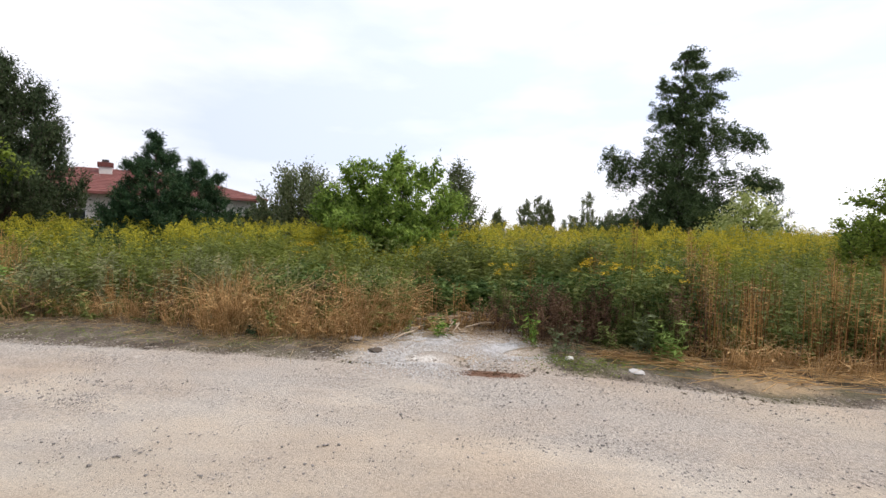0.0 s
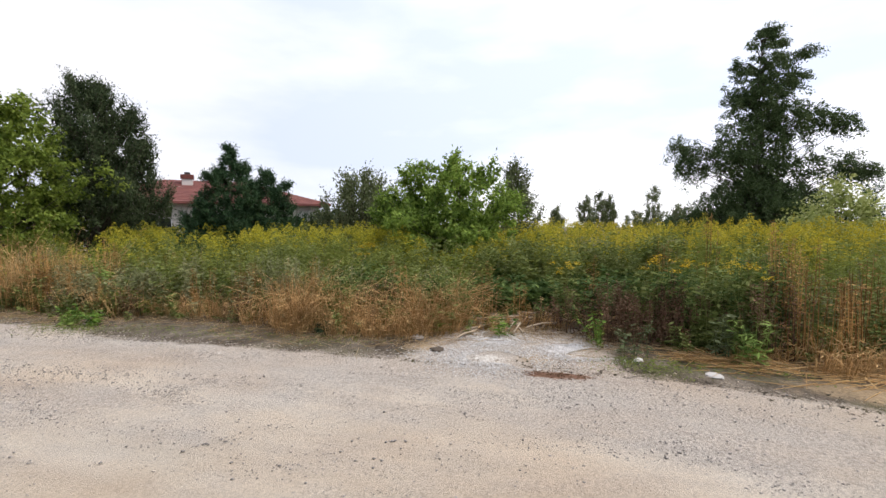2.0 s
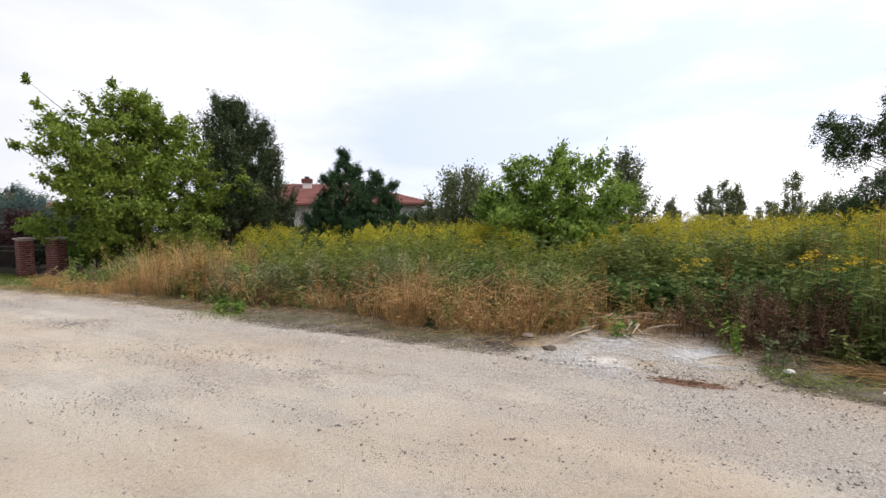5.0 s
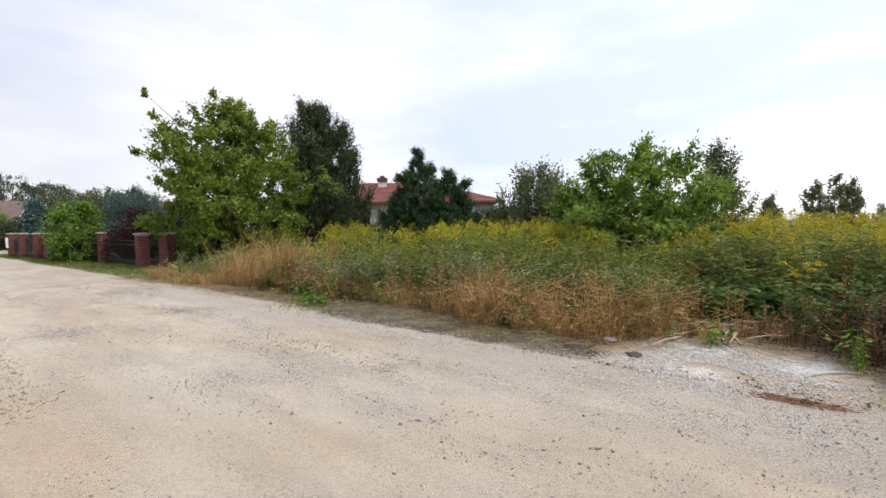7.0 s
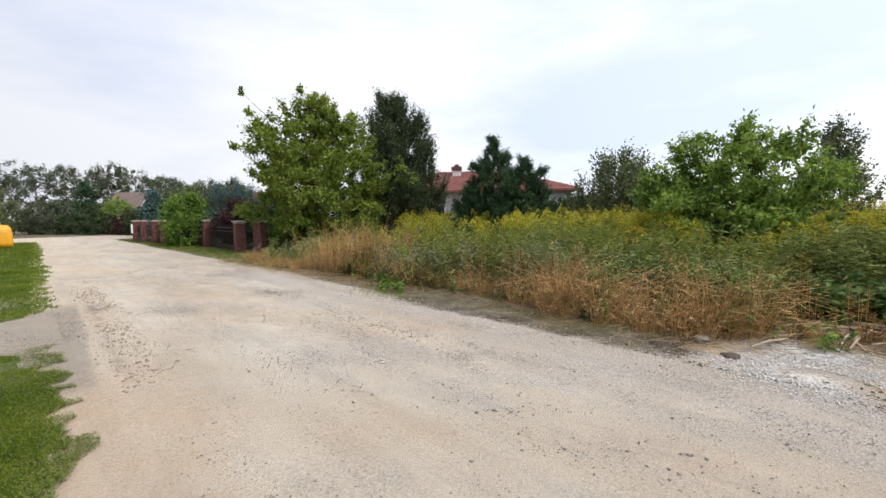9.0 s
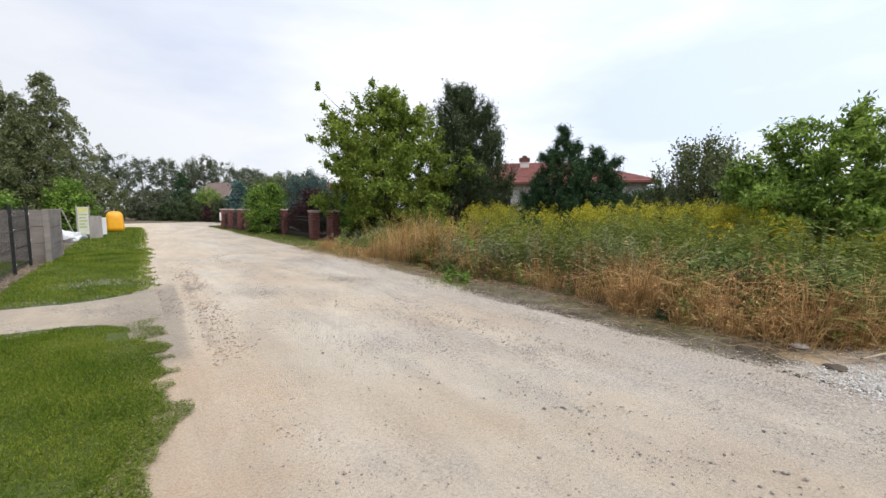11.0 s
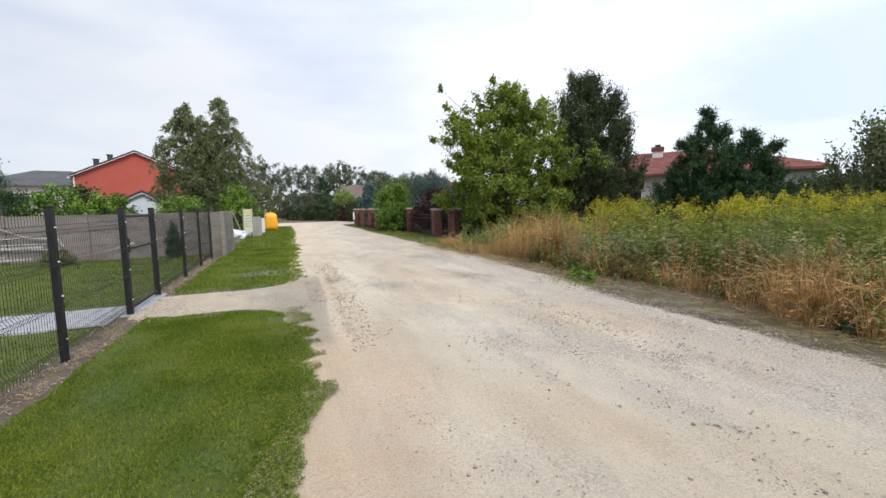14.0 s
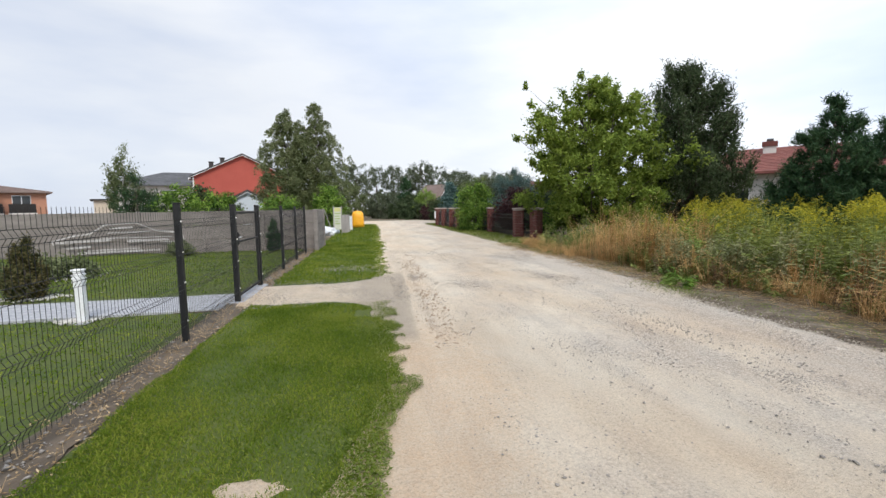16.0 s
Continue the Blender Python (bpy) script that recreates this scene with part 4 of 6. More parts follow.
for az, d, h, r, key in ((-4.5, 62, 4.2, 2.2, "birch2"), (-2.2, 60, 5.6, 1.6, "birch2"), (-0.5, 70, 3.6, 2.0, "birch2"), (1.4, 68, 3.8, 1.6, "far"), (2.8, 66, 3.5, 1.8, "far"), (4.4, 64, 2.4, 2.2, "dark"), (5.8, 63, 3.2, 1.8, "dark"), (6.2, 60, 2.4, 2.4, "dark"), (7.6, 60, 3.9, 1.8, "far_bright"), (8.6, 55, 2.3, 2.0, "purple"), (9.6, 52, 2.6, 1.6, "dark"), (3.6, 72, 5.2, 1.6, "far"), (-7.0, 58, 3.4, 2.4, "far"), (11.4, 48, 3.5, 1.4, "dark"), (12.8, 50, 4.3, 1.8, "birch2"), (14.6, 48, 4.6, 2.2, "birch2"), (16.6, 46, 4.5, 2.2, "far"), (19.0, 44, 4.2, 2.4, "far"), (5.0, 68, 6.0, 1.0, "pine"), (10.6, 46, 4.0, 0.8, "spruce"), (21.0, 34, 3.2, 1.6, "dark"), (23.2, 30, 2.5, 1.5, "dark")):
    tree("hedge_shrub", spot(az, d), h, prof(r, [(0.0, 0.8), (0.3, 1.0), (0.6, 0.9), (0.85, 0.55), (1.0, 0.15)]), L[key], M["bark"], 110, 56, 0.22, 0.24, "leafy shrub in the hedge along the far lane", "bush", rough=0.25, inner=0.2)


# ---- buildings ----
def gable_house(name, at, rz, w, d, eave, ridge, wall, roof, label, over=0.4, extras=()):
    """Rectangular house with the gable on its front (-y) side."""
    root = empty(name, *at, rz)
    bm = bmesh.new()
    prism(bm, [(-w / 2, -0.2), (w / 2, -0.2), (w / 2, eave), (0, ridge), (-w / 2, eave)], 0, d)
    part("wall", bm, wall, root)
    slope = (ridge - eave) / (w / 2)
    for s in (-1, 1):
        bm = bmesh.new()
        e = w / 2 + over
        prism(bm, [(0, ridge + 0.02), (s * e, ridge + 0.02 - slope * e), (s * e, ridge + 0.2 - slope * e), (0, ridge + 0.2)], -over, d + over)
        part("roof", bm, roof, root)
        bm = bmesh.new()
        prism(bm, [(0, ridge - 0.03), (s * e, ridge - 0.03 - slope * e), (s * e, ridge + 0.015 - slope * e), (0, ridge + 0.015)], -over - 0.04, -over + 0.02)
        part("barge_board", bm, M["white_paint"], root, "white painted barge board")
    return tagged(root, label, "house")


def box_part(root, name, mat, *dims, bevel=0.0, label=""):
    return part(name, box(bmesh.new(), *dims, bevel), mat, root, label)


def hip_house(name, at, rz, w, d, eave, ridge, wall, roof, label, over=0.6):
    root = empty(name, *at, rz)
    box_part(root, "wall", wall, -w / 2, w / 2, 0, d, -0.3, eave)
    bm = bmesh.new()
    a, b, c, e = -w / 2 - over, w / 2 + over, -over, d + over
    h = (e - c) / 2
    low = [bm.verts.new(p) for p in ((a, c, eave), (b, c, eave), (b, e, eave), (a, e, eave))]
    up = [bm.verts.new(p) for p in ((a, c, eave + 0.14), (b, c, eave + 0.14), (b, e, eave + 0.14), (a, e, eave + 0.14))]
    r0, r1 = bm.verts.new((a + h, (c + e) / 2, ridge)), bm.verts.new((b - h, (c + e) / 2, ridge))
    bm.faces.new(low[::-1])
    for i in range(4):
        j = (i + 1) % 4
        bm.faces.new((low[i], low[j], up[j], up[i]))
    bm.faces.new((up[0], up[1], r1, r0))
    bm.faces.new((up[1], up[2], r1))
    bm.faces.new((up[2], up[3], r0, r1))
    bm.faces.new((up[3], up[0], r0))
    bmesh.ops.recalc_face_normals(bm, faces=bm.faces)
    part("roof", bm, roof, root)
    # rows of tiles on the front slope
    rows = Heap()
    for k in range(1, 16):
        t = k / 16
        y, z = c + (h) * t, eave + 0.14 + (ridge - eave - 0.14) * t
        x0, x1 = a + h * t, b - h * t
        rows.tube([(x0, y, z + 0.005), ((x0 + x1) / 2, y, z + 0.005), (x1, y, z + 0.005)], [0.028] * 3, 4)
    tagged(rows.build("tile_course", [roof], root), "", "", "", "stuff")
    return tagged(root, label, "house")


def chimney(root, x, y, z0, z1, s=0.4):
    c = box_part(root, "chimney", M["plaster"], x - s, x + s * 0.7, y - s * 0.7, y + s * 0.7, z0, z1, bevel=0.02)
    box_part(c, "chimney_cap", M["brick"], x - s - 0.07, x + s * 0.7 + 0.07, y - s * 0.7 - 0.07, y + s * 0.7 + 0.07, z1 - 0.2, z1 + 0.09, bevel=0.01)
    box_part(c, "flue", M["roof_dark"], x - s * 0.6, x + s * 0.3, y - 0.15, y + 0.15, z1 + 0.09, z1 + 0.26)


def window_part(root, x, z, w, h, y=0.0):
    f = box_part(root, "window", M["white_paint"], x - w / 2 - 0.06, x + w / 2 + 0.06, y - 0.05, y + 0.04, z - 0.06, z + h + 0.06)
    box_part(f, "pane", M["dark_glass"], x - w / 2, x - 0.03, y - 0.062, y - 0.052, z, z + h)
    box_part(f, "pane", M["dark_glass"], x + 0.03, x + w / 2, y - 0.062, y - 0.052, z, z + h)
    box_part(f, "sill", M["plaster"], x - w / 2 - 0.12, x + w / 2 + 0.12, y - 0.14, y - 0.05, z - 0.12, z - 0.06)


hx, hy, _ = spot(47.6, 31.0)
bung = hip_house("bungalow", (hx, hy, 0), -47.6, 13.6, 8.5, 3.1, 4.95, M["plaster"], M["roof_red"], "white plastered bungalow with a red clay-tile hipped roof", 0.7)
chimney(bung, -1.1, 3.2, 3.9, 5.12, 0.38)
box_part(bung, "chimney", M["plaster"], -1.75, -1.35, 2.4, 2.8, 3.6, 4.35, bevel=0.02, label="low white plastered vent chimney")
for wx in (-5.0, -2.6, 0.2, 3.0, 5.2):
    window_part(bung, wx, 1.0, 1.3, 1.2)
hx, hy, _ = spot(21.0, 46.0)
hip_house("bungalow", (hx, hy, 0), -21, 11, 8, 2.6, 4.2, M["plaster"], M["roof_red"], "far bungalow with a red tiled roof behind trees", 0.6)
hx, hy, _ = spot(-14.4, 56.0)
red = gable_house("red_house", (hx, hy, 0), 14, 10.0, 12, 5.35, 7.75, M["plaster_red"], M["roof_dark"], "two-storey house with a brick-red plastered gable and dark roof", 0.35)
for cx, cz in ((-3.4, 6.7), (-2.2, 7.2)):
    box_part(red, "chimney", M["roof_dark"], cx - 0.24, cx + 0.24, 3, 3.5, cz - 1.4, cz + 0.5, bevel=0.03)
    box_part(red, "chimney_cap", M["roof_dark"], cx - 0.30, cx + 0.30, 2.94, 3.56, cz + 0.5, cz + 0.57)
box_part(red, "gutter", M["white_paint"], -5.5, -5.36, -0.38, 12.3, 5.0, 5.14)
box_part(red, "downpipe", M["white_paint"], -5.1, -4.98, -0.12, -0.02, 0, 5.2)
hx, hy, _ = spot(-14.1, 36.0)
shed = gable_house("garden_shed", (hx, hy, 0), 14, 2.3, 3.5, 2.25, 2.85, M["blue_white"], M["roof_dark"], "pale blue-white shed with a dark gabled roof", 0.2)
for k in range(1, 9):
    box_part(shed, "board", M["blue_white"], -1.1 + k * 0.244 - 0.11, -1.1 + k * 0.244 + 0.11 - 0.02, -0.02, -0.003, 0, 2.2)
hx, hy, _ = spot(-20.9, 60.0)
grey = hip_house("grey_roofed_house", (hx, hy, 0), 22, 12, 9, 4.4, 6.3, M["plaster"], M["roof_grey"], "pale house with a grey hipped roof", 0.6)
for wx in (-4.0, -1.0, 2.0, 4.6):
    window_part(grey, wx, 2.6, 1.2, 1.3)
hx, hy, _ = spot(-26.2, 64.0)
annex = empty("grey_annex", hx, hy, 0, 28)
box_part(annex, "wall", M["plaster_cream"], -2.6, 0, 0, 5, -0.2, 2.9)
box_part(annex, "wall", M["roof_grey"], 0, 1.8, -0.3, 5, -0.2, 4.0)
box_part(annex, "roof", M["roof_dark"], -2.9, 0, -0.3, 5.3, 2.9, 3.05)
prism(bm := bmesh.new(), [(-0.2, 4.0), (2.2, 4.9), (2.2, 5.05), (-0.2, 4.15)], -0.6, 5.4)
part("roof", bm, M["roof_dark"], annex)
tagged(annex, "small cream and grey annex with flat dark roofs", "house")
for az, d, w, mat, eave, rid in ((-36.2, 62, 9, "plaster_orange", 3.6, 4.6), (-40.5, 58, 9, "plaster_cream", 4.4, 6.6)):
    hx, hy, _ = spot(az, d)
    h = hip_house("terrace_house", (hx, hy, 0), -az, w, 8, eave, rid, M[mat], M["roof_brown"], "terraced house in warm plaster with balconies", 0.5)
    for wx in (-2.6, 0.2, 2.6):
        window_part(h, wx, 2.0, 1.3, 1.3)
        b = box_part(h, "balcony", M["iron"], wx - 1.0, wx + 1.0, -0.9, -0.82, 1.6, 2.5)
        box_part(b, "slab", M["plaster"], wx - 1.05, wx + 1.05, -0.95, 0, 1.45, 1.6)
hx, hy, _ = spot(9.9, 62.0)
gable_house("cottage", (hx, hy, 0), 40, 3.6, 3.2, 2.4, 4.5, M["roof_dark"], M["roof_brown"], "cottage with a steep brown roof behind conifers", 0.5)


# ---- concrete slab wall ----
def slab_wall(x0, y0, x1, y1, h, label):
    n = max(1, round(math.hypot(x1 - x0, y1 - y0) / 2.05))
    rz = math.degrees(math.atan2(y1 - y0, x1 - x0))
    bay = math.hypot(x1 - x0, y1 - y0) / n
    root = empty("concrete_wall", x0, y0, 0, rz)
    for i in range(n + 1):
        box_part(root, "post", M["concrete"], i * bay - 0.06, i * bay + 0.06, -0.07, 0.07, -0.3, h + 0.02, bevel=0.012)
    for i in range(n):
        for k in range(3):
            z0 = -0.05 + k * (h + 0.05) / 3
            box_part(root, "slab", M["concrete"], i * bay + 0.062, (i + 1) * bay - 0.062, -0.03 + 0.004 * (i % 2), 0.03, z0 + 0.006, z0 + (h + 0.05) / 3 - 0.004, bevel=0.008)
    return tagged(root, label, "wall", "", "structure")


slab_wall(-1.92, 18.1, -22.4, 15.6, 1.5, "grey precast concrete slab wall behind the garden lawn")
# faded white paint strokes left on the wall, roughly the outline of a car
paint = empty("wall_painting", -8.6, 17.2, 0, 6.96)
strokes = Heap()
for a0, z0, a1, z1, wd in ((-2.0, 0.55, -1.4, 0.72, 0.05), (-1.4, 0.72, -0.9, 0.78, 0.05), (-0.9, 0.78, -0.45, 1.08, 0.05), (-0.45, 1.08, 0.5, 1.14, 0.05), (0.5, 1.14, 1.1, 0.85, 0.05), (1.1, 0.85, 1.9, 0.75, 0.06), (1.9, 0.75, 2.0, 0.5, 0.05), (-2.0, 0.55, -1.95, 0.42, 0.05), (-0.4, 0.8, 0.95, 0.82, 0.04), (-1.3, 0.12, 1.2, 0.16, 0.07), (-1.0, 0.2, 0.6, 0.24, 0.04), (-0.6, 0.62, 1.6, 0.62, 0.03), (1.2, 0.45, 1.9, 0.42, 0.04), (-1.9, 0.5, -0.3, 0.56, 0.09), (0.2, 0.5, 1.5, 0.52, 0.10), (-0.3, 0.95, 0.4, 0.98, 0.08), (-1.6, 0.3, -0.9, 0.34, 0.06)):
    q = math.hypot(a1 - a0, z1 - z0)
    ux, uz = -(z1 - z0) / q * wd * 0.42, (a1 - a0) / q * wd * 0.42
    steps = np.linspace(0, 1, 7)
    jag = wob(steps * 3 + a0, z0) * 0.5 + 1
    up = [(a0 + (a1 - a0) * t + ux * j, -0.079, z0 + (z1 - z0) * t + uz * j) for t, j in zip(steps, jag)]
    dn = [(a0 + (a1 - a0) * t - ux * j, -0.079, z0 + (z1 - z0) * t - uz * j) for t, j in zip(steps, jag)]
    v = np.array([p for pair in zip(dn, up) for p in pair])
    strokes.put(v, np.array([f for i in range(6) for f in ((2 * i, 2 * i + 2, 2 * i + 1), (2 * i + 1, 2 * i + 2, 2 * i + 3))]), 0)
strokes.build("painted_wave", [M["faded_paint"]], paint)
tagged(paint, "faded white painted outline of a car on concrete", "mural")
slab_wall(-1.86, 16.5, -1.80, 18.5, 1.5, "short grey concrete wall panel beside the grass verge")


# ---- mesh fence ----
def wire_panel(root, y0, y1, top=1.53, low=0.08):
    """Welded mesh: upright wires each 5 cm, with four folded ribs."""
    w = Heap()
    ys = np.arange(y0 + 0.03, y1 - 0.02, 0.05)
    folds = [(low, 0.0)]
    for z in (low + 0.12, 0.62, 1.02, top - 0.16):
        folds += [(z - 0.05, 0.0), (z, 0.03), (z + 0.05, 0.0)]
    folds.append((top + 0.03, 0.0))
    for (za, xa), (zb, xb) in zip(folds, folds[1:]):
        k = len(ys)
        a = np.stack([np.full(k, xa), ys, np.full(k, za)], 1)
        b = np.stack([np.full(k, xb), ys, np.full(k, zb)], 1)
        w.sticks(a, b, 0.0024, 0.0024)
    for z, x in folds[1:-1]:
        w.sticks([[x, y0, z]], [[x, y1, z]], 0.003, 0.003)
    return w.build("wire_panel", [M["black_steel"]], root)


def steel_post(root, y, h=1.6, s=0.032):
    p = box_part(root, "post", M["black_steel"], -s, s, y - s, y + s, -0.1, h, bevel=0.006)
    box_part(p, "post_cap", M["black_steel"], -s - 0.004, s + 0.004, y - s - 0.004, y + s + 0.004, h, h + 0.016, bevel=0.005)
    for z in (0.25, 0.7, 1.05, 1.4):
        bolt = bmesh.new()
        bmesh.ops.create_cone(bolt, cap_ends=True, segments=8, radius1=0.011, radius2=0.009, depth=0.014, matrix=pose(s + 0.006, y, z, 0, 90, 0))
        part("bolt", bolt, M["galv"], p, "zinc bolt")


fence = empty("mesh_fence", FENCE_X, 0)
POSTS = (0.0, 2.55, 5.43, 7.55, 9.12, 11.6, 13.75, 15.75)
for y in POSTS:
    steel_post(fence, y, s=0.04 if y in (7.55, 9.12) else 0.032)
for a, b in zip(POSTS, POSTS[1:]):
    if a != 7.55:
        wire_panel(fence, a + 0.03, b - 0.03)
box_part(fence, "plinth", M["concrete"], -0.03, 0.03, -3, 7.5, -0.12, -0.02, bevel=0.008)
box_part(fence, "plinth", M["concrete"], -0.03, 0.03, 9.2, 16.4, -0.12, -0.02, bevel=0.008)
wire_panel(fence, -2.5, -0.03)
tagged(fence, "black welded-mesh garden fence with square steel posts", "fence")

gate = empty("garden_gate", FENCE_X, 7.6)
for y0, y1, z0, z1 in ((0.02, 0.06, 0.1, 1.5), (1.42, 1.46, 0.1, 1.5), (0.06, 1.42, 1.46, 1.5), (0.06, 1.42, 0.1, 0.14), (0.06, 1.42, 0.98, 1.01)):
    box_part(gate, "gate_frame", M["black_steel"], -0.02, 0.02, y0, y1, z0, z1, bevel=0.004)
w = Heap()
ys = np.arange(0.1, 1.4, 0.05)
w.sticks(np.stack([0 * ys, ys, 0 * ys + 0.14], 1), np.stack([0 * ys, ys, 0 * ys + 1.46], 1), 0.0028, 0.0028)
w.sticks([[0, 0.06, z] for z in (0.4, 0.7, 1.25)], [[0, 1.42, z] for z in (0.4, 0.7, 1.25)], 0.003, 0.003)
tagged(w.build("wire_panel", [M["black_steel"]], gate), "", "", "", "stuff")
box_part(gate, "lock_box", M["black_steel"], -0.035, 0.035, 0.05, 0.11, 0.95, 1.15, bevel=0.006)
box_part(gate, "handle", M["galv"], 0.035, 0.06, 0.06, 0.2, 1.06, 1.085, bevel=0.006)
tagged(gate, "black steel mesh garden gate, closed", "gate")
tagged(part("gate_sill", box(bmesh.new(), FENCE_X - 0.12, FENCE_X + 0.12, 7.45, 9.25, -0.1, 0.035, 0.01), M["paver"], None), "pale concrete kerb below the garden gate", "kerb")

# garden path of grey pavers
path_root = empty("garden_path", 0, 0)
tagged(path_root, "grey concrete paver path across the lawn", "path", "", "structure")
box_part(path_root, "bed", M["soil_dark"], -12.2, FENCE_X - 0.12, 7.0, 8.3, -0.1, 0.012)
bm = box(bmesh.new(), -0.1, 0.1, -0.1, 0.1, -0.02, 0.03, 0.006)
me = bpy.data.meshes.new("paver")
bm.to_mesh(me)
bm.free()
me.materials.append(M["paver"])
for i in range(36):
    for j in range(6):
        p = new("paver", me)
        p.parent = path_root
        p.matrix_world = pose(FENCE_X - 0.24 - i * 0.207, 7.12 + j * 0.207 - 0.022 * i * 0.4, 0.006 + 0.003 * ((i * 7 + j * 3) % 3))

lamp = empty("garden_bollard", -3.95, 6.72)
bm = bmesh.new()
box(bm, -0.055, 0.055, -0.05, 0.05, 0, 0.72, 0.01)
part("body", bm, M["white_paint"], lamp)
for k in range(3):
    box_part(lamp, "louvre", M["white_paint"], -0.064, 0.064, -0.058, 0.058, 0.56 + k * 0.05, 0.585 + k * 0.05, bevel=0.004)
box_part(lamp, "cap", M["white_paint"], -0.068, 0.068, -0.062, 0.062, 0.72, 0.75, bevel=0.01)
box_part(lamp, "foot", M["paver"], -0.13, 0.13, -0.12, 0.12, -0.02, 0.02, bevel=0.005)
tagged(lamp, "white garden bollard with louvred head beside the path", "bollard")

CONE = [(0.0, 0.8), (0.25, 1.0), (0.6, 0.75), (0.85, 0.35), (1.0, 0.05)]
tree("thuja", (-5.95, 8.75, 0), 1.08, prof(0.3, CONE), L["thuja"], M["bark"], 150, 60, 0.05, 0.05, "small brownish conical thuja on white pebbles", "shrub", style="upright", inner=0.3, rough=0.08)
tree("thuja", (-3.4, 16.8, 0), 1.15, prof(0.28, CONE), L["pine"], M["bark"], 120, 60, 0.05, 0.05, "small green conical thuja by the wall", "shrub", style="upright", inner=0.3, rough=0.08)
tree("box_bush", (-6.3, 16.1, 0), 0.48, prof(0.42, [(0, 0.8), (0.5, 1.0), (0.85, 0.6), (1, 0.2)]), L["birch2"], M["bark"], 90, 50, 0.05, 0.06, "rounded green box bush on the lawn", "shrub", rough=0.1)
for x, y in ((-6.8, 11.6), (-7.6, 11.9), (-8.5, 11.2), (-7.3, 10.9), (-9.6, 12.4), (-10.6, 11.6)):
    tree("garden_perennial", (x, y, 0), 0.42, prof(0.36), L["birch2"], M["bark"], 50, 40, 0.09, 0.09, "low leafy garden plant on white pebbles", "plant", rough=0.3)


# ---- brick pillars and iron fence ----
def brick_pillar(x, y, h, rz, s=0.19, label="red brick gate pillar with a pale cap"):
    root = empty("brick_pillar", x, y, 0, rz)
    box_part(root, "core", M["mortar"], -s + 0.008, s - 0.008, -s + 0.008, s - 0.008, -0.15, h - 0.02)
    bricks = Heap()
    course = 0.0
    k = 0
    tri = np.array([[0, 1, 3], [0, 3, 2], [4, 6, 7], [4, 7, 5], [0, 4, 5], [0, 5, 1], [2, 3, 7], [2, 7, 6], [0, 2, 6], [0, 6, 4], [1, 5, 7], [1, 7, 3]])
    while course < h - 0.09:
        cut = 0.06 if k % 2 else -0.06
        for a0, a1, b0, b1 in ((-s, cut, -s, 0), (cut + 0.01, s, -s, -cut * 0.5), (-s, -cut, 0.01, s), (-cut + 0.01, s, -cut * 0.5 + 0.01, s)):
            j = 0.003 * ((k * 5 + int(a0 * 100)) % 3)
            v = np.array([[xx, yy, zz] for xx in (a0 - j, a1 + j) for yy in (b0 - j, b1 + j) for zz in (course, course + 0.066)])
            bricks.put(v, tri, 0)
        course += 0.077
        k += 1
    tagged(bricks.build("brickwork", [M["brick"]], root), "", "", "", "stuff")
    bm = box(bmesh.new(), -s - 0.05, s + 0.05, -s - 0.05, s + 0.05, h - 0.02, h + 0.03, 0.01)
    part("cap", bm, M["cap"], root, "pale cast concrete cap")
    box_part(root, "cap_top", M["cap"], -s * 0.7, s * 0.7, -s * 0.7, s * 0.7, h + 0.028, h + 0.055, bevel=0.02)
    return tagged(root, label, "pillar", "gate pillars")


def iron_panel(x0, y0, x1, y1, h, label, name="iron_fence"):
    n = math.hypot(x1 - x0, y1 - y0)
    root = empty(name, x0, y0, 0, math.degrees(math.atan2(y1 - y0, x1 - x0)))
    for z in (0.12, h - 0.25, h - 0.08):
        box_part(root, "rail", M["iron"], 0, n, -0.015, 0.015, z, z + 0.04)
    for i in range(int(n / 0.12)):
        box_part(root, "bar", M["iron"], 0.06 + i * 0.12 - 0.009, 0.06 + i * 0.12 + 0.009, -0.009, 0.009, 0.06, h + 0.03 * (i % 2))
    box_part(root, "kick_plate", M["iron"], 0.02, n - 0.02, 0.016, 0.022, 0.1, h * 0.25)
    return tagged(root, label, "fence")


PIL = ((7.75, 19.5), (7.12, 20.2), (7.30, 25.6), (6.35, 30.6), (6.15, 32.0), (5.95, 34.2), (5.82, 36.4))
for i, (x, y) in enumerate(PIL):
    b = brick_pillar(x, y, 1.38 if i < 2 else 1.42, 20 if i == 0 else -4, 0.21 if i < 2 else 0.19)
box_part(b, "letter_box", M["white_paint"], -0.3, -0.2, -0.45, -0.2, 0.6, 1.2)
iron_panel(7.62, 19.75, 7.3, 20.05, 1.2, "narrow dark iron wicket between brick pillars", "iron_wicket")
iron_panel(7.16, 20.45, 7.3, 25.35, 1.15, "dark wrought-iron driveway gate, closed", "iron_gate")
iron_panel(7.2, 26.0, 6.4, 30.4, 1.1, "dark iron fence behind the shrubs")
iron_panel(6.3, 30.9, 6.18, 31.8, 1.15, "dark iron gate between far pillars", "iron_wicket")
iron_panel(6.12, 32.3, 5.98, 33.95, 1.15, "dark iron gate leaf between far pillars", "iron_gate")
iron_panel(5.9, 34.5, 5.84, 36.15, 1.1, "dark iron fence panel at the far pillars")

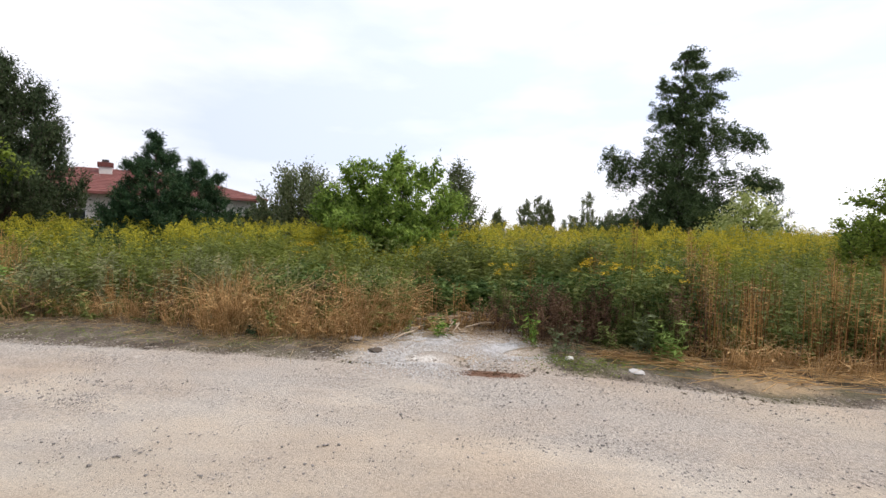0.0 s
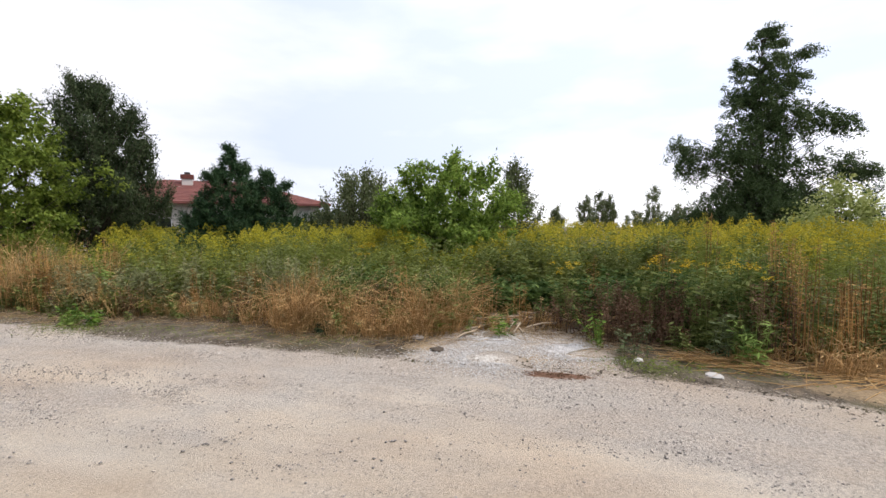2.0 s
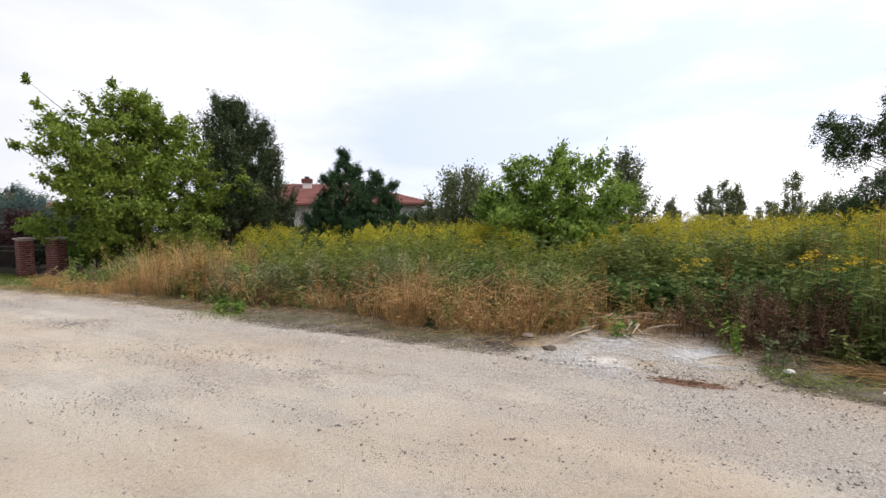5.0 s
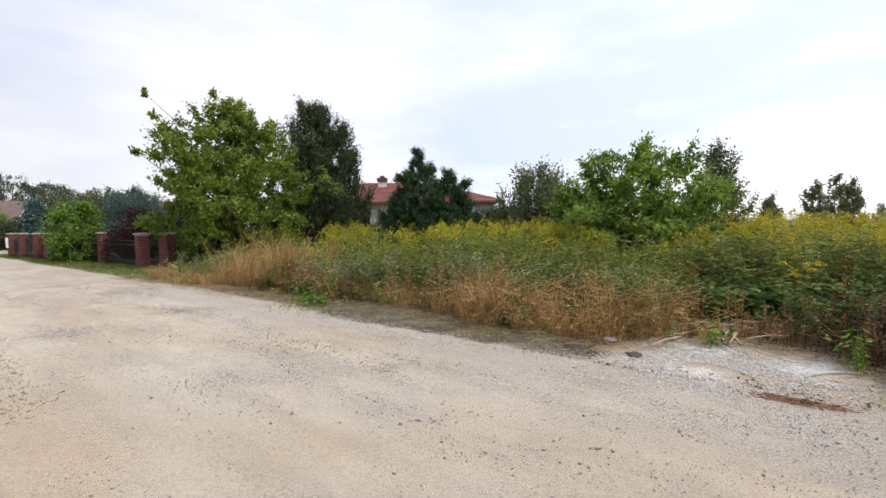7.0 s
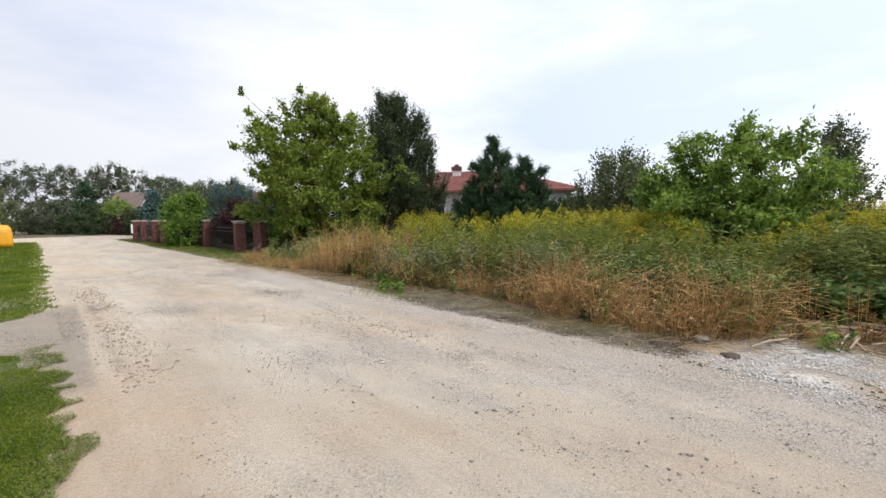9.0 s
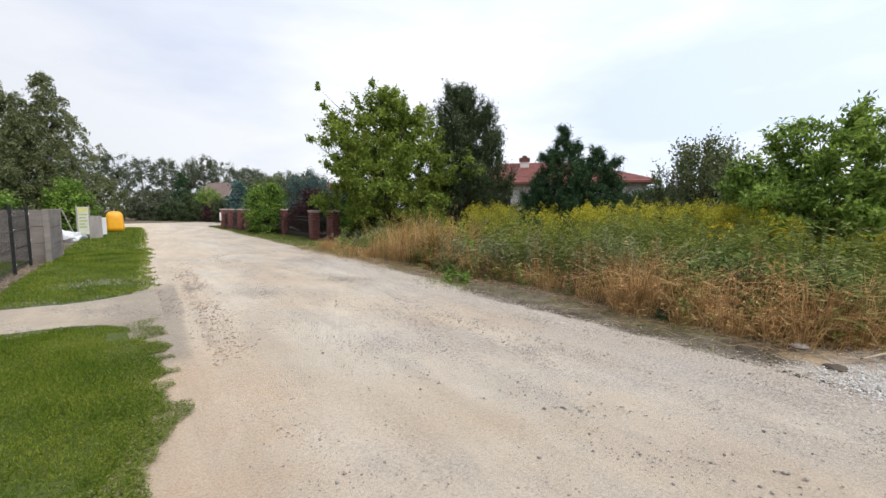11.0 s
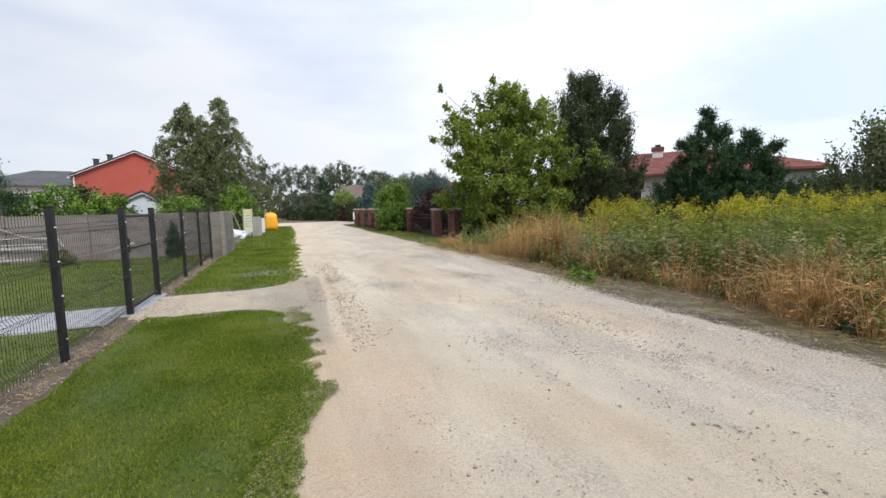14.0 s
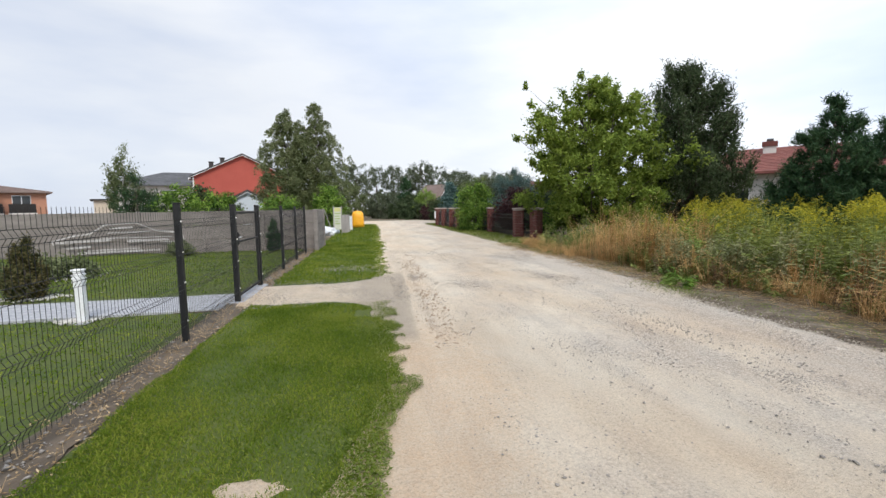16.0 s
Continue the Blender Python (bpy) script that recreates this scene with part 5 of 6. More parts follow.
# ---- waste container, sign and boards by the verge ----
bell = empty("recycling_container", -0.75, 35.6)
bm = bmesh.new()
ringz = [(0.06, 0.50, 0.46), (0.3, 0.50, 0.46), (0.8, 0.47, 0.43), (1.05, 0.45, 0.40), (1.2, 0.40, 0.34), (1.3, 0.28, 0.24), (1.34, 0.10, 0.09)]
rings = [[bm.verts.new((math.copysign(abs(math.cos(q)) ** 0.5, math.cos(q)) * a, math.copysign(abs(math.sin(q)) ** 0.5, math.sin(q)) * b, z)) for q in [i * math.pi / 12 for i in range(24)]] for z, a, b in ringz]
for r0, r1 in zip(rings, rings[1:]):
    for i in range(24):
        bm.faces.new((r0[i], r0[(i + 1) % 24], r1[(i + 1) % 24], r1[i]))
bm.faces.new(rings[-1])
bm.faces.new(rings[0][::-1])
for f in bm.faces:
    f.smooth = True
part("body", bm, M["yellow_plastic"], bell)
box_part(bell, "base", M["iron"], -0.46, 0.46, -0.42, 0.42, -0.02, 0.06, bevel=0.02)
bm = bmesh.new()
bmesh.ops.create_cone(bm, cap_ends=True, segments=10, radius1=0.03, radius2=0.03, depth=0.16, matrix=pose(0, 0, 1.4, 0, 0, 0))
part("lifting_eye", bm, M["galv"], bell)
tagged(bell, "yellow plastic recycling container with rounded top on grass", "container")

sign = empty("advertising_board", -1.75, 27.0, 0, 6)
box_part(sign, "board", M["sign"], -0.20, 0.20, -0.015, 0.015, 0.28, 1.6, bevel=0.004)
box_part(sign, "header", M["sign_yellow"], -0.18, 0.18, -0.019, -0.015, 1.36, 1.57)
for k, wd in enumerate((0.32, 0.26, 0.30, 0.20, 0.29)):
    box_part(sign, "print_bar", M["sign_green"], -0.16, -0.16 + wd, -0.019, -0.015, 1.2 - k * 0.15, 1.27 - k * 0.15)
for x in (-0.23, 0.23):
    box_part(sign, "post", M["grey_wood"], x - 0.03, x + 0.03, -0.03, 0.03, -0.1, 1.66, bevel=0.005)
prism(bm := bmesh.new(), [(-0.32, 0.1), (-0.28, 0.1), (-0.75, 1.5), (-0.79, 1.5)], 0.03, 0.06)
part("brace", bm, M["grey_wood"], sign)
tagged(sign, "upright pale advertising board with a yellow header on wooden posts", "sign")
for x, y, w, h, mat, lab in ((-1.35, 28.2, 0.5, 1.15, "grey_wood", "weathered grey board standing on end"), (-1.25, 31.5, 0.42, 1.0, "white_plastic", "white plastic panel leaning at the verge"), (-1.55, 31.8, 0.35, 0.95, "iron", "dark panel standing behind the white one")):
    r = empty("standing_panel", x, y, 0, 8)
    box_part(r, "sheet", M[mat], -w / 2, w / 2, -0.02, 0.02, -0.05, h, bevel=0.006)
    box_part(r, "stake", M["grey_wood"], -0.03, 0.03, 0.022, 0.06, -0.1, h * 0.8, bevel=0.004)
    tagged(r, lab, "panel")
for x, y, s in ((-2.15, 26.6, 0.34), (-2.6, 27.0, 0.4), (-1.95, 27.5, 0.26), (-2.9, 26.4, 0.3)):
    bm = bmesh.new()
    bmesh.ops.create_icosphere(bm, subdivisions=3, radius=s)
    for v in bm.verts:
        v.co *= 1 + 0.35 * noise.noise(v.co * 5 + Vector((x, y, 0)))
        v.co.z = max(-0.06, v.co.z * 0.8 + s * 0.55)
    b = part("plastic_sack", bm, M["white_plastic"], None)
    b.matrix_world = pose(x, y, 0)
    tagged(b, "crumpled white plastic sack lying on the ground", "sack")


# ---- weeds of the field ----
def foot_line(y):
    """Where the growth begins along the road."""
    y = np.asarray(y, float)
    gap = np.exp(-(((y + 0.1) / 1.3) ** 2))
    bay = np.exp(-(((y - 5.6) / 1.3) ** 2))
    return 5.95 + 0.85 * gap + 0.55 * bay - 0.25 * smooth01(y, 9, 14) - 0.30 * smooth01(-y, 2.5, 5.0) + 0.12 * wob(y * 1.3, 2)


def stalks(heap, at, h, lean, n_leaf, leaf_len, leaf_wid, m_stem, m_leaf, droop=0.2, lo=0.12, hi=0.95, r=0.004):
    """Upright stems with narrow leaves all the way up. Gives the stem tops."""
    k = len(at)
    mid = at + np.stack([lean[:, 0] * 0.35, lean[:, 1] * 0.35, h * 0.55], 1)
    top = at + np.stack([lean[:, 0], lean[:, 1], h], 1)
    heap.sticks(at, mid, r * 1.2, r, m_stem)
    heap.sticks(mid, top, r, r * 0.5, m_stem)
    if n_leaf:
        i = np.repeat(np.arange(k), n_leaf)
        u = rng.uniform(lo, hi, k * n_leaf)[:, None]
        p = np.where(u < 0.55, at[i] + (mid - at)[i] * (u / 0.55), mid[i] + (top - mid)[i] * ((u - 0.55) / 0.45))
        way = rand_dirs(k * n_leaf, -0.35, 0.5)
        way[:, 2] -= droop * 0.5
        ll = rng.uniform(0.6, 1.25, k * n_leaf) * leaf_len
        heap.leaves(p, way, rand_dirs(k * n_leaf, 0.6, 1.0), ll, ll * leaf_wid, m_leaf)
    return top


def plumes(heap, top, n, mat, reach=0.16, drop=0.26, size=0.05, slim=0.5):
    """Feathery flower heads: short sprays that arch out of the stem tops."""
    k = len(top)
    i = np.repeat(np.arange(k), n)
    u = rng.uniform(0, 1, k * n)
    q = rng.uniform(0, 6.283, k * n)
    rad = reach * u * rng.uniform(0.3, 1.0, k * n)
    p = top[i] + np.stack([np.cos(q) * rad, np.sin(q) * rad, -drop * u + 0.04], 1)
    way = np.stack([np.cos(q), np.sin(q), rng.uniform(-0.3, 0.5, k * n)], 1)
    s = size * rng.uniform(0.6, 1.4, k * n)
    heap.leaves(p, way, rand_dirs(k * n, 0.2, 1.0), s, s * slim, mat, 0.3)


def leans(k, a):
    return rng.normal(0, a, (k, 2))


def clumps_of(n, x0, x1, y0, y1, keep, rad, hgt, per):
    """Plants gathered in domed clumps: places, heights and leanings."""
    c = np.stack([rng.uniform(x0, x1, n), rng.uniform(y0, y1, n)], 1)
    c = c[keep(c[:, 0], c[:, 1])]
    n = len(c)
    r = rng.uniform(0.7, 1.3, n) * rad
    big = np.array([noise.noise(Vector((p[0] * 0.45, p[1] * 0.45, 4.0))) for p in c])
    fine = np.array([noise.noise(Vector((p[0] * 1.15, p[1] * 1.15, 7.0))) for p in c])
    hh = hgt(c[:, 0], c[:, 1]) * np.where(c[:, 0] > 9.5, rng.uniform(0.90, 1.06, n), rng.uniform(0.74, 1.13, n)) * (1 + (0.26 - 0.12 * smooth01(c[:, 0], 9, 12)) * big + (0.30 - 0.24 * smooth01(c[:, 0], 8.5, 11)) * fine)
    i = np.repeat(np.arange(n), per)
    off = rng.normal(0, 0.5, (len(i), 2)) * r[i, None]
    q = np.hypot(off[:, 0], off[:, 1]) / r[i]
    xy = c[i] + off
    h = hh[i] * np.clip(1.08 - 0.55 * q**2, 0.4, 1.1) * rng.uniform(0.85, 1.08, len(i))
    at = np.stack([xy[:, 0], xy[:, 1], gz(xy[:, 0], xy[:, 1]) - 0.02], 1)
    return at, h, off * rng.uniform(0.15, 0.5, len(i))[:, None] + leans(len(i), 0.04)


def past(d):
    return lambda x, y: (x > foot_line(y) + d) & (y < 12.0 + 0.35 * x)


def hollow(x, y):
    """The low spot behind the field entrance."""
    return np.exp(-(((np.asarray(y) + 0.55) / 1.75) ** 4 + ((np.asarray(x) - 7.7) / 1.75) ** 4))


def dip(x, y):
    """Shallower growth in front of the walnut tree."""
    return np.exp(-(((np.asarray(y) - 2.3) / 1.1) ** 2 + ((np.asarray(x) - 10.6) / 2.4) ** 2))


# goldenrod: domed stands of tall green stems with yellow plumes
golden = Heap()
for n, x0, x1, y0, y1, per, nl, npl, ls, rad in ((250, 6.9, 10.0, -9, 18, 16, 34, 36, 0.105, 0.46), (460, 10.0, 17.0, -17, 25, 13, 13, 38, 0.12, 0.6), (620, 17.0, 36.0, -32, 30, 9, 4, 24, 0.16, 0.9)):
    at, h, ln = clumps_of(n, x0, x1, y0, y1, lambda x, y: past(0.75)(x, y) & (hollow(x, y) < 0.35), rad, lambda x, y: (0.92 + 0.46 * smooth01(x, 6.6, 10.8)) * (1 - 0.55 * hollow(x, y)) * (1 - 0.42 * dip(x, y)) * (1 - 0.22 * smooth01(y, 9, 14) * (1 - smooth01(x, 8, 12))), per)
    k = len(at)
    top = stalks(golden, at, h, ln + leans(k, 0.07), nl, ls, 0.26, 0, 0, lo=0.2, hi=0.98)
    drift = np.array([noise.noise(Vector((p[0] * 0.3, p[1] * 0.3, 9.0))) for p in at])
    bloom = rng.uniform(0, 1, k) < 0.05 + 0.83 * smooth01(at[:, 0], 9.4, 13.0) + 0.42 * drift
    ripe = rng.uniform(-0.6, 0.6, k) < 0.9 * drift - 0.16 * np.clip(at[:, 1], -4, 5) - 0.35 * (1 - smooth01(at[:, 0], 10, 16))
    for sel, m in ((bloom & ripe, 1), (bloom & ~ripe, 2)):
        plumes(golden, top[sel], npl, m, 0.15, 0.24, 0.04 if x0 < 10 else 0.054)
tagged(golden.build("goldenrod_field", [M["goldenrod_leaf"], M["goldenrod_flower"], M["goldenrod_bud"]]), "tall goldenrod in yellow bloom covering the overgrown plot", "goldenrod", "", "stuff")

# green growth along the front: leafy weeds, dark nettles and grey mugwort in clumps
under = Heap()
for n, x0, x1, y0, y1, d, rad, h0, per, nl, ll, wd, m in (
        (150, 6.0, 8.6, -9, 17, 0.25, 0.36, 0.82, 16, 26, 0.095, 0.32, 0), (60, 6.0, 7.4, -9, 13, 0.1, 0.26, 0.5, 14, 24, 0.085, 0.36, 0),
        (60, 7.9, 9.6, -2.6, 1.4, 0.2, 0.36, 0.58, 18, 26, 0.12, 0.5, 1), (40, 9.2, 11.0, -3.0, 2.0, 0.2, 0.45, 1.15, 17, 26, 0.12, 0.36, 0), (22, 6.3, 7.6, -3.4, -1.0, 0.45, 0.34, 1.0, 17, 28, 0.10, 0.30, 1), (16, 6.2, 8.0, -5.5, -1.0, 0.4, 0.3, 1.15, 14, 28, 0.10, 0.26, 0), (30, 5.7, 6.9, -3.6, -0.7, 0.05, 0.22, 0.42, 12, 22, 0.085, 0.32, 0), (26, 5.9, 6.9, 4.0, 9.0, 0.05, 0.2, 0.45, 11, 22, 0.08, 0.34, 0), (34, 6.2, 7.6, 3.6, 9.2, 0.25, 0.28, 1.0, 14, 28, 0.09, 0.3, 2), (30, 6.2, 7.4, 11.5, 16, 0.2, 0.26, 0.55, 12, 24, 0.09, 0.3, 0), (10, 6.5, 7.6, 1.0, 3.6, 0.5, 0.28, 0.95, 14, 28, 0.09, 0.32, 0), (22, 6.6, 8.2, 1.35, 3.4, 0.35, 0.34, 0.85, 16, 26, 0.11, 0.34, 1),
        (70, 6.2, 8.6, -8, 14, 0.35, 0.36, 1.0, 14, 30, 0.06, 0.3, 2), (40, 7.0, 10.5, 2, 12, 0.6, 0.5, 1.25, 14, 26, 0.10, 0.3, 0)):
    at, h, ln = clumps_of(n, x0, x1, y0, y1, (lambda x, y, d=d, m=m: past(d)(x, y) & ((hollow(x, y) < 0.5) | (m == 1))), rad, lambda x, y, h0=h0: h0 + 0 * x, per)
    stalks(under, at, h, ln, nl, ll, wd, m, m, lo=0.1, hi=1.0)
tagged(under.build("weed_undergrowth", [M["weed_leaf"], M["dark_weed"], M["grey_weed"]]), "mixed green nettles, mugwort and weeds along the verge", "weeds", "", "stuff")

# dry grass and rusty stalks at the front of the growth
dry = Heap()


def grass_tufts(heap, at, h, blades, spread, m, wid=0.007, arch=0.95, wind=(-0.05, -0.19)):
    i = np.repeat(np.arange(len(at)), blades)
    n = len(i)
    q = rng.uniform(0, 6.283, n)
    base = at[i] + np.stack([np.cos(q), np.sin(q), 0 * q], 1) * rng.uniform(0, spread, n)[:, None]
    hh = h[i] * rng.uniform(0.35, 1.25, n)
    out = rng.uniform(0.05, arch, n) * hh
    wx, wy = wind[0] * hh, wind[1] * hh
    mid = base + np.stack([np.cos(q) * out * 0.35 + wx * 0.3, np.sin(q) * out * 0.35 + wy * 0.3, hh * 0.6], 1)
    tip = base + np.stack([np.cos(q) * out + wx, np.sin(q) * out + wy, hh * rng.uniform(0.35, 1.0, n)], 1)
    heap.sticks(base, mid, wid * 0.5, wid * 0.45, m)
    heap.sticks(mid, tip, wid * 0.45, 0.0012, m)
    return tip


def along(k, y0, y1, d0, d1):
    y = rng.uniform(y0, y1, k)
    x = foot_line(y) + rng.uniform(d0, d1, k)
    return np.stack([x, y, gz(x, y) - 0.02], 1)


for k, y0, y1, d0, d1, h0, h1, bl in ((44, 1.0, 3.6, -0.1, 0.45, 0.2, 0.6, 34), (52, 1.0, 3.9, 0.15, 0.85, 0.5, 1.0, 34), (18, 3.6, 6.5, -0.05, 0.4, 0.3, 0.6, 30), (60, -8, -2.2, -0.35, 0.5, 0.15, 0.45, 30), (12, 6.5, 9, 0.1, 0.6, 0.5, 0.9, 20), (56, 8.9, 11.9, 0.2, 1.5, 0.9, 1.65, 22), (60, 11.7, 16.2, -0.1, 1.4, 0.22, 0.55, 34), (16, -1.6, 0.8, 0.1, 0.6, 0.2, 0.4, 22)):
    at = along(k, y0, y1, d0, d1)
    tip = grass_tufts(dry, at, rng.uniform(h0, h1, k), bl, 0.13, 0, arch=0.45 if h1 > 1.2 else 0.95)
    sel = tip[rng.uniform(0, 1, len(tip)) < 0.35]
    plumes(dry, sel, 3, 0, 0.012, 0.14, 0.06, 0.16)
for n, x0, x1, y0, y1, d, rad, h0, per in ((38, 5.5, 6.9, -8, -2.9, 0.05, 0.26, 1.15, 13), (16, 6.2, 7.3, 3.6, 6.4, 0.1, 0.22, 0.78, 12), (18, 6.1, 7.2, 6.0, 9.2, 0.1, 0.22, 0.85, 11), (20, 6.2, 8.0, 9, 12, 0.3, 0.24, 1.2, 10), (9, 6.2, 7.4, -1.4, 3.0, 0.3, 0.2, 0.8, 9), (14, 7.2, 9.5, -6, 10, 0.8, 0.2, 1.35, 8)):
    at, h, ln = clumps_of(n, x0, x1, y0, y1, past(d), rad, lambda x, y, h0=h0: h0 + 0 * x, per)
    top = stalks(dry, at, h, ln * 0.6, 9, 0.08, 0.16, 1, 1, r=0.0048)
    plumes(dry, top, 15, 1, 0.05, 0.45, 0.04, 0.3)
for n, y0, y1, h0 in ((22, -2.1, -0.1, 0.5), (12, 4.4, 8.5, 0.5), (22, -3.2, -1.0, 0.85), (9, 2.2, 4.0, 0.95), (7, -1.5, -0.2, 0.7)):
    at, h, ln = clumps_of(n, 6.0, 7.4, y0, y1, lambda x, y: (x > foot_line(y)) & (x < foot_line(y) + 0.7), 0.24, lambda x, y, h0=h0: h0 + 0 * x, 13)
    top = stalks(dry, at, h, ln, 10, 0.06, 0.2, 2, 2, r=0.0035)
    plumes(dry, top, 26, 2, 0.09, 0.38, 0.032)
tagged(dry.build("dry_grass", [M["dry_grass"], M["rust_stalk"], M["brown_seed"]]), "withered straw-coloured grass and rusty stalks beside the road", "dry grass", "", "stuff")

# straw litter on the verge
litter = Heap()
k = 5200
y = rng.uniform(-7, 17, k)
x = foot_line(y) + rng.normal(-0.08, 0.3, k)
p = np.stack([x, y, gz(x, y) + rng.uniform(0.0, 0.05, k)], 1)
d = rand_dirs(k, -0.12, 0.18) * rng.uniform(0.06, 0.4, k)[:, None]
litter.sticks(p, p + d, 0.003, 0.0015)
tagged(litter.build("straw_litter", [M["straw"]]), "flattened straw and dead stems along the verge", "litter", "", "stuff")

# single plants that stand out


def tansy(x, y, h):
    root = empty("tansy_plant", x, y, float(gz(x, y)))
    g, b = Heap(), Heap()
    at = np.concatenate([rng.normal(0, 0.09, (14, 2)), np.zeros((14, 1))], 1)
    top = stalks(g, at, rng.uniform(0.85, 1.05, 14) * h, leans(14, 0.12), 18, 0.12, 0.3, 0, 0)
    top = top[:6]
    i = np.repeat(np.arange(6), 30)
    q, r = rng.uniform(0, 6.283, len(i)), 0.07 * np.sqrt(rng.uniform(0, 1, len(i)))
    p = top[i] + np.stack([np.cos(q) * r, np.sin(q) * r, rng.uniform(-0.02, 0.03, len(i))], 1)
    b.leaves(p, rand_dirs(len(i), 0.0, 0.6), np.tile([[0, 0, 1.0]], (len(i), 1)), 0.026, 0.02)
    g.build("foliage", [M["weed_leaf"]], root)
    tagged(b.build("flower_heads", [M["yellow_bloom"]], root, False), "", "", "", "stuff")
    return tagged(root, "goldenrod clump with flat bright yellow flower heads", "plant", "flowering clumps")


for x, y, h in ((6.35, -2.25, 1.12), (6.3, -2.75, 1.08), (7.8, 3.05, 1.2), (7.4, -0.6, 0.95), (6.7, -1.7, 1.1)):
    tansy(x, y, h)


def broad_weed(x, y, h, n, mat, label, ll=0.16, wd=0.3):
    root = empty("broadleaf_weed", x, y, float(gz(x, y)) - 0.01)
    g = Heap()
    at = np.concatenate([rng.normal(0, 0.07, (n, 2)), np.zeros((n, 1))], 1)
    stalks(g, at, rng.uniform(0.6, 1.1, n) * h, leans(n, 0.1), 14, ll, wd, 0, 0, lo=0.1, hi=1.0)
    g.build("foliage", [mat], root)
    return tagged(root, label, "weed", "roadside weeds")


for x, y, h, n, key, ll, wd in ((5.75, -2.6, 0.5, 8, "far_bright", 0.13, 0.22), (5.95, -2.35, 0.55, 8, "birch2", 0.12, 0.25), (5.85, -1.35, 0.42, 7, "birch2", 0.09, 0.3), (6.15, -0.95, 0.5, 7, "laurel", 0.08, 0.3),
                                (6.35, 0.25, 0.3, 7, "laurel", 0.1, 0.3), (5.65, 6.9, 0.24, 12, "laurel", 0.09, 0.35), (5.5, 7.25, 0.2, 12, "far_bright", 0.08, 0.35), (5.75, 7.5, 0.3, 9, "laurel", 0.1, 0.35),
                                (6.55, 7.9, 1.05, 9, "far_bright", 0.1, 0.4), (6.7, 8.2, 1.1, 8, "laurel", 0.1, 0.4), (6.4, 1.25, 0.4, 5, "pale", 0.12, 0.3), (6.85, 5.1, 0.5, 6, "far_bright", 0.1, 0.35),
                                (5.95, 2.9, 0.22, 8, "dark", 0.08, 0.35), (6.45, 13.4, 0.5, 10, "far_bright", 0.12, 0.35), (6.6, 14.6, 0.5, 10, "laurel", 0.12, 0.35), (6.75, 16.2, 0.5, 10, "pale", 0.14, 0.2)):
    broad_weed(x, y, h, n, L[key], "leafy green weed at the edge of the road", ll, wd)

# low creeping plants and the white stone at the verge
creep = Heap()
at = np.concatenate([np.stack([rng.normal(cx, sx, n), rng.normal(cy, sy, n), np.zeros(n)], 1) for cx, cy, sx, sy, n in ((5.45, -1.55, 0.16, 0.35, 700), (5.3, 7.0, 0.2, 0.4, 700), (5.6, 4.6, 0.25, 0.9, 500), (5.7, 2.6, 0.15, 0.4, 250), (5.9, 9.5, 0.3, 1.0, 500), (5.6, -2.6, 0.2, 0.4, 300))])
at[:, 2] = gz(at[:, 0], at[:, 1]) + rng.uniform(-0.01, 0.04, len(at))
creep.leaves(at, rand_dirs(len(at), -0.1, 0.5), np.tile([[0, 0, 1.0]], (len(at), 1)), rng.uniform(0.02, 0.055, len(at)), 0.02)
tagged(creep.build("creeping_weeds", [M["clover"]]), "low creeping green weeds on the bare verge", "weeds", "", "stuff")


def rock(name, x, y, s, mat, label, flat=0.55):
    bm = bmesh.new()
    bmesh.ops.create_icosphere(bm, subdivisions=2, radius=s)
    for v in bm.verts:
        v.co *= 1 + 0.45 * noise.noise(v.co / s * 1.3 + Vector((x * 7, y * 5, 0)))
        v.co.z *= flat
    ob = part(name, bm, mat, None)
    ob.matrix_world = pose(x, y, float(gz(x, y)) + s * flat * 0.4, 0, 0, x * 77)
    return tagged(ob, label, "stone")


rock("white_stone", 5.24, -2.08, 0.085, M["white_stone"], "flat white stone lying on the verge", 0.28)
rock("grey_stone", 6.0, 1.42, 0.09, M["stone"], "rounded grey stone half buried in the verge", 0.4)
rock("grey_stone", 5.6, -1.4, 0.06, M["white_stone"], "small pale stone on the verge")
rock("dark_clod", 5.5, 1.0, 0.09, M["soil_dark"], "flat dark clod of earth beside the gravel", 0.3)
# dead sticks piled in the field entrance
for i in range(40):
    a = np.array([7.7 + rng.normal(0, 0.45), 0.1 + rng.normal(0, 0.6), 0.0])
    q = rng.uniform(0, 3.14)
    ln = rng.uniform(0.4, 1.1)
    s = Heap()
    z0, z1 = 0.02 + 0.02 * (i % 4), 0.03 + 0.03 * (i % 3)
    a[2] = float(gz(a[0], a[1])) + z0
    s.tube([a, a + [math.cos(q) * ln * 0.5, math.sin(q) * ln * 0.5, 0.03], a + [math.cos(q) * ln, math.sin(q) * ln, z1 - z0]], [0.018, 0.015, 0.010], 6)
    tagged(s.build("dead_stick", [M["straw_wood"]]), "bleached dead stick lying in the field entrance", "stick", "dead sticks")
# dry reddish patch of needles on the road's edge
pile = Heap()
k = 260
p = np.stack([rng.normal(4.84, 0.06, k), rng.normal(-0.5, 0.2, k), rng.uniform(0.005, 0.03, k)], 1)
pile.sticks(p, p + rand_dirs(k, -0.1, 0.15) * 0.035, 0.004, 0.002)
tagged(pile.build("bark_litter", [M["brown_seed"]]), "small scatter of dark brown bark on the road's edge", "litter", "", "stuff")

# ---- lawn grass ----
lawn = Heap()


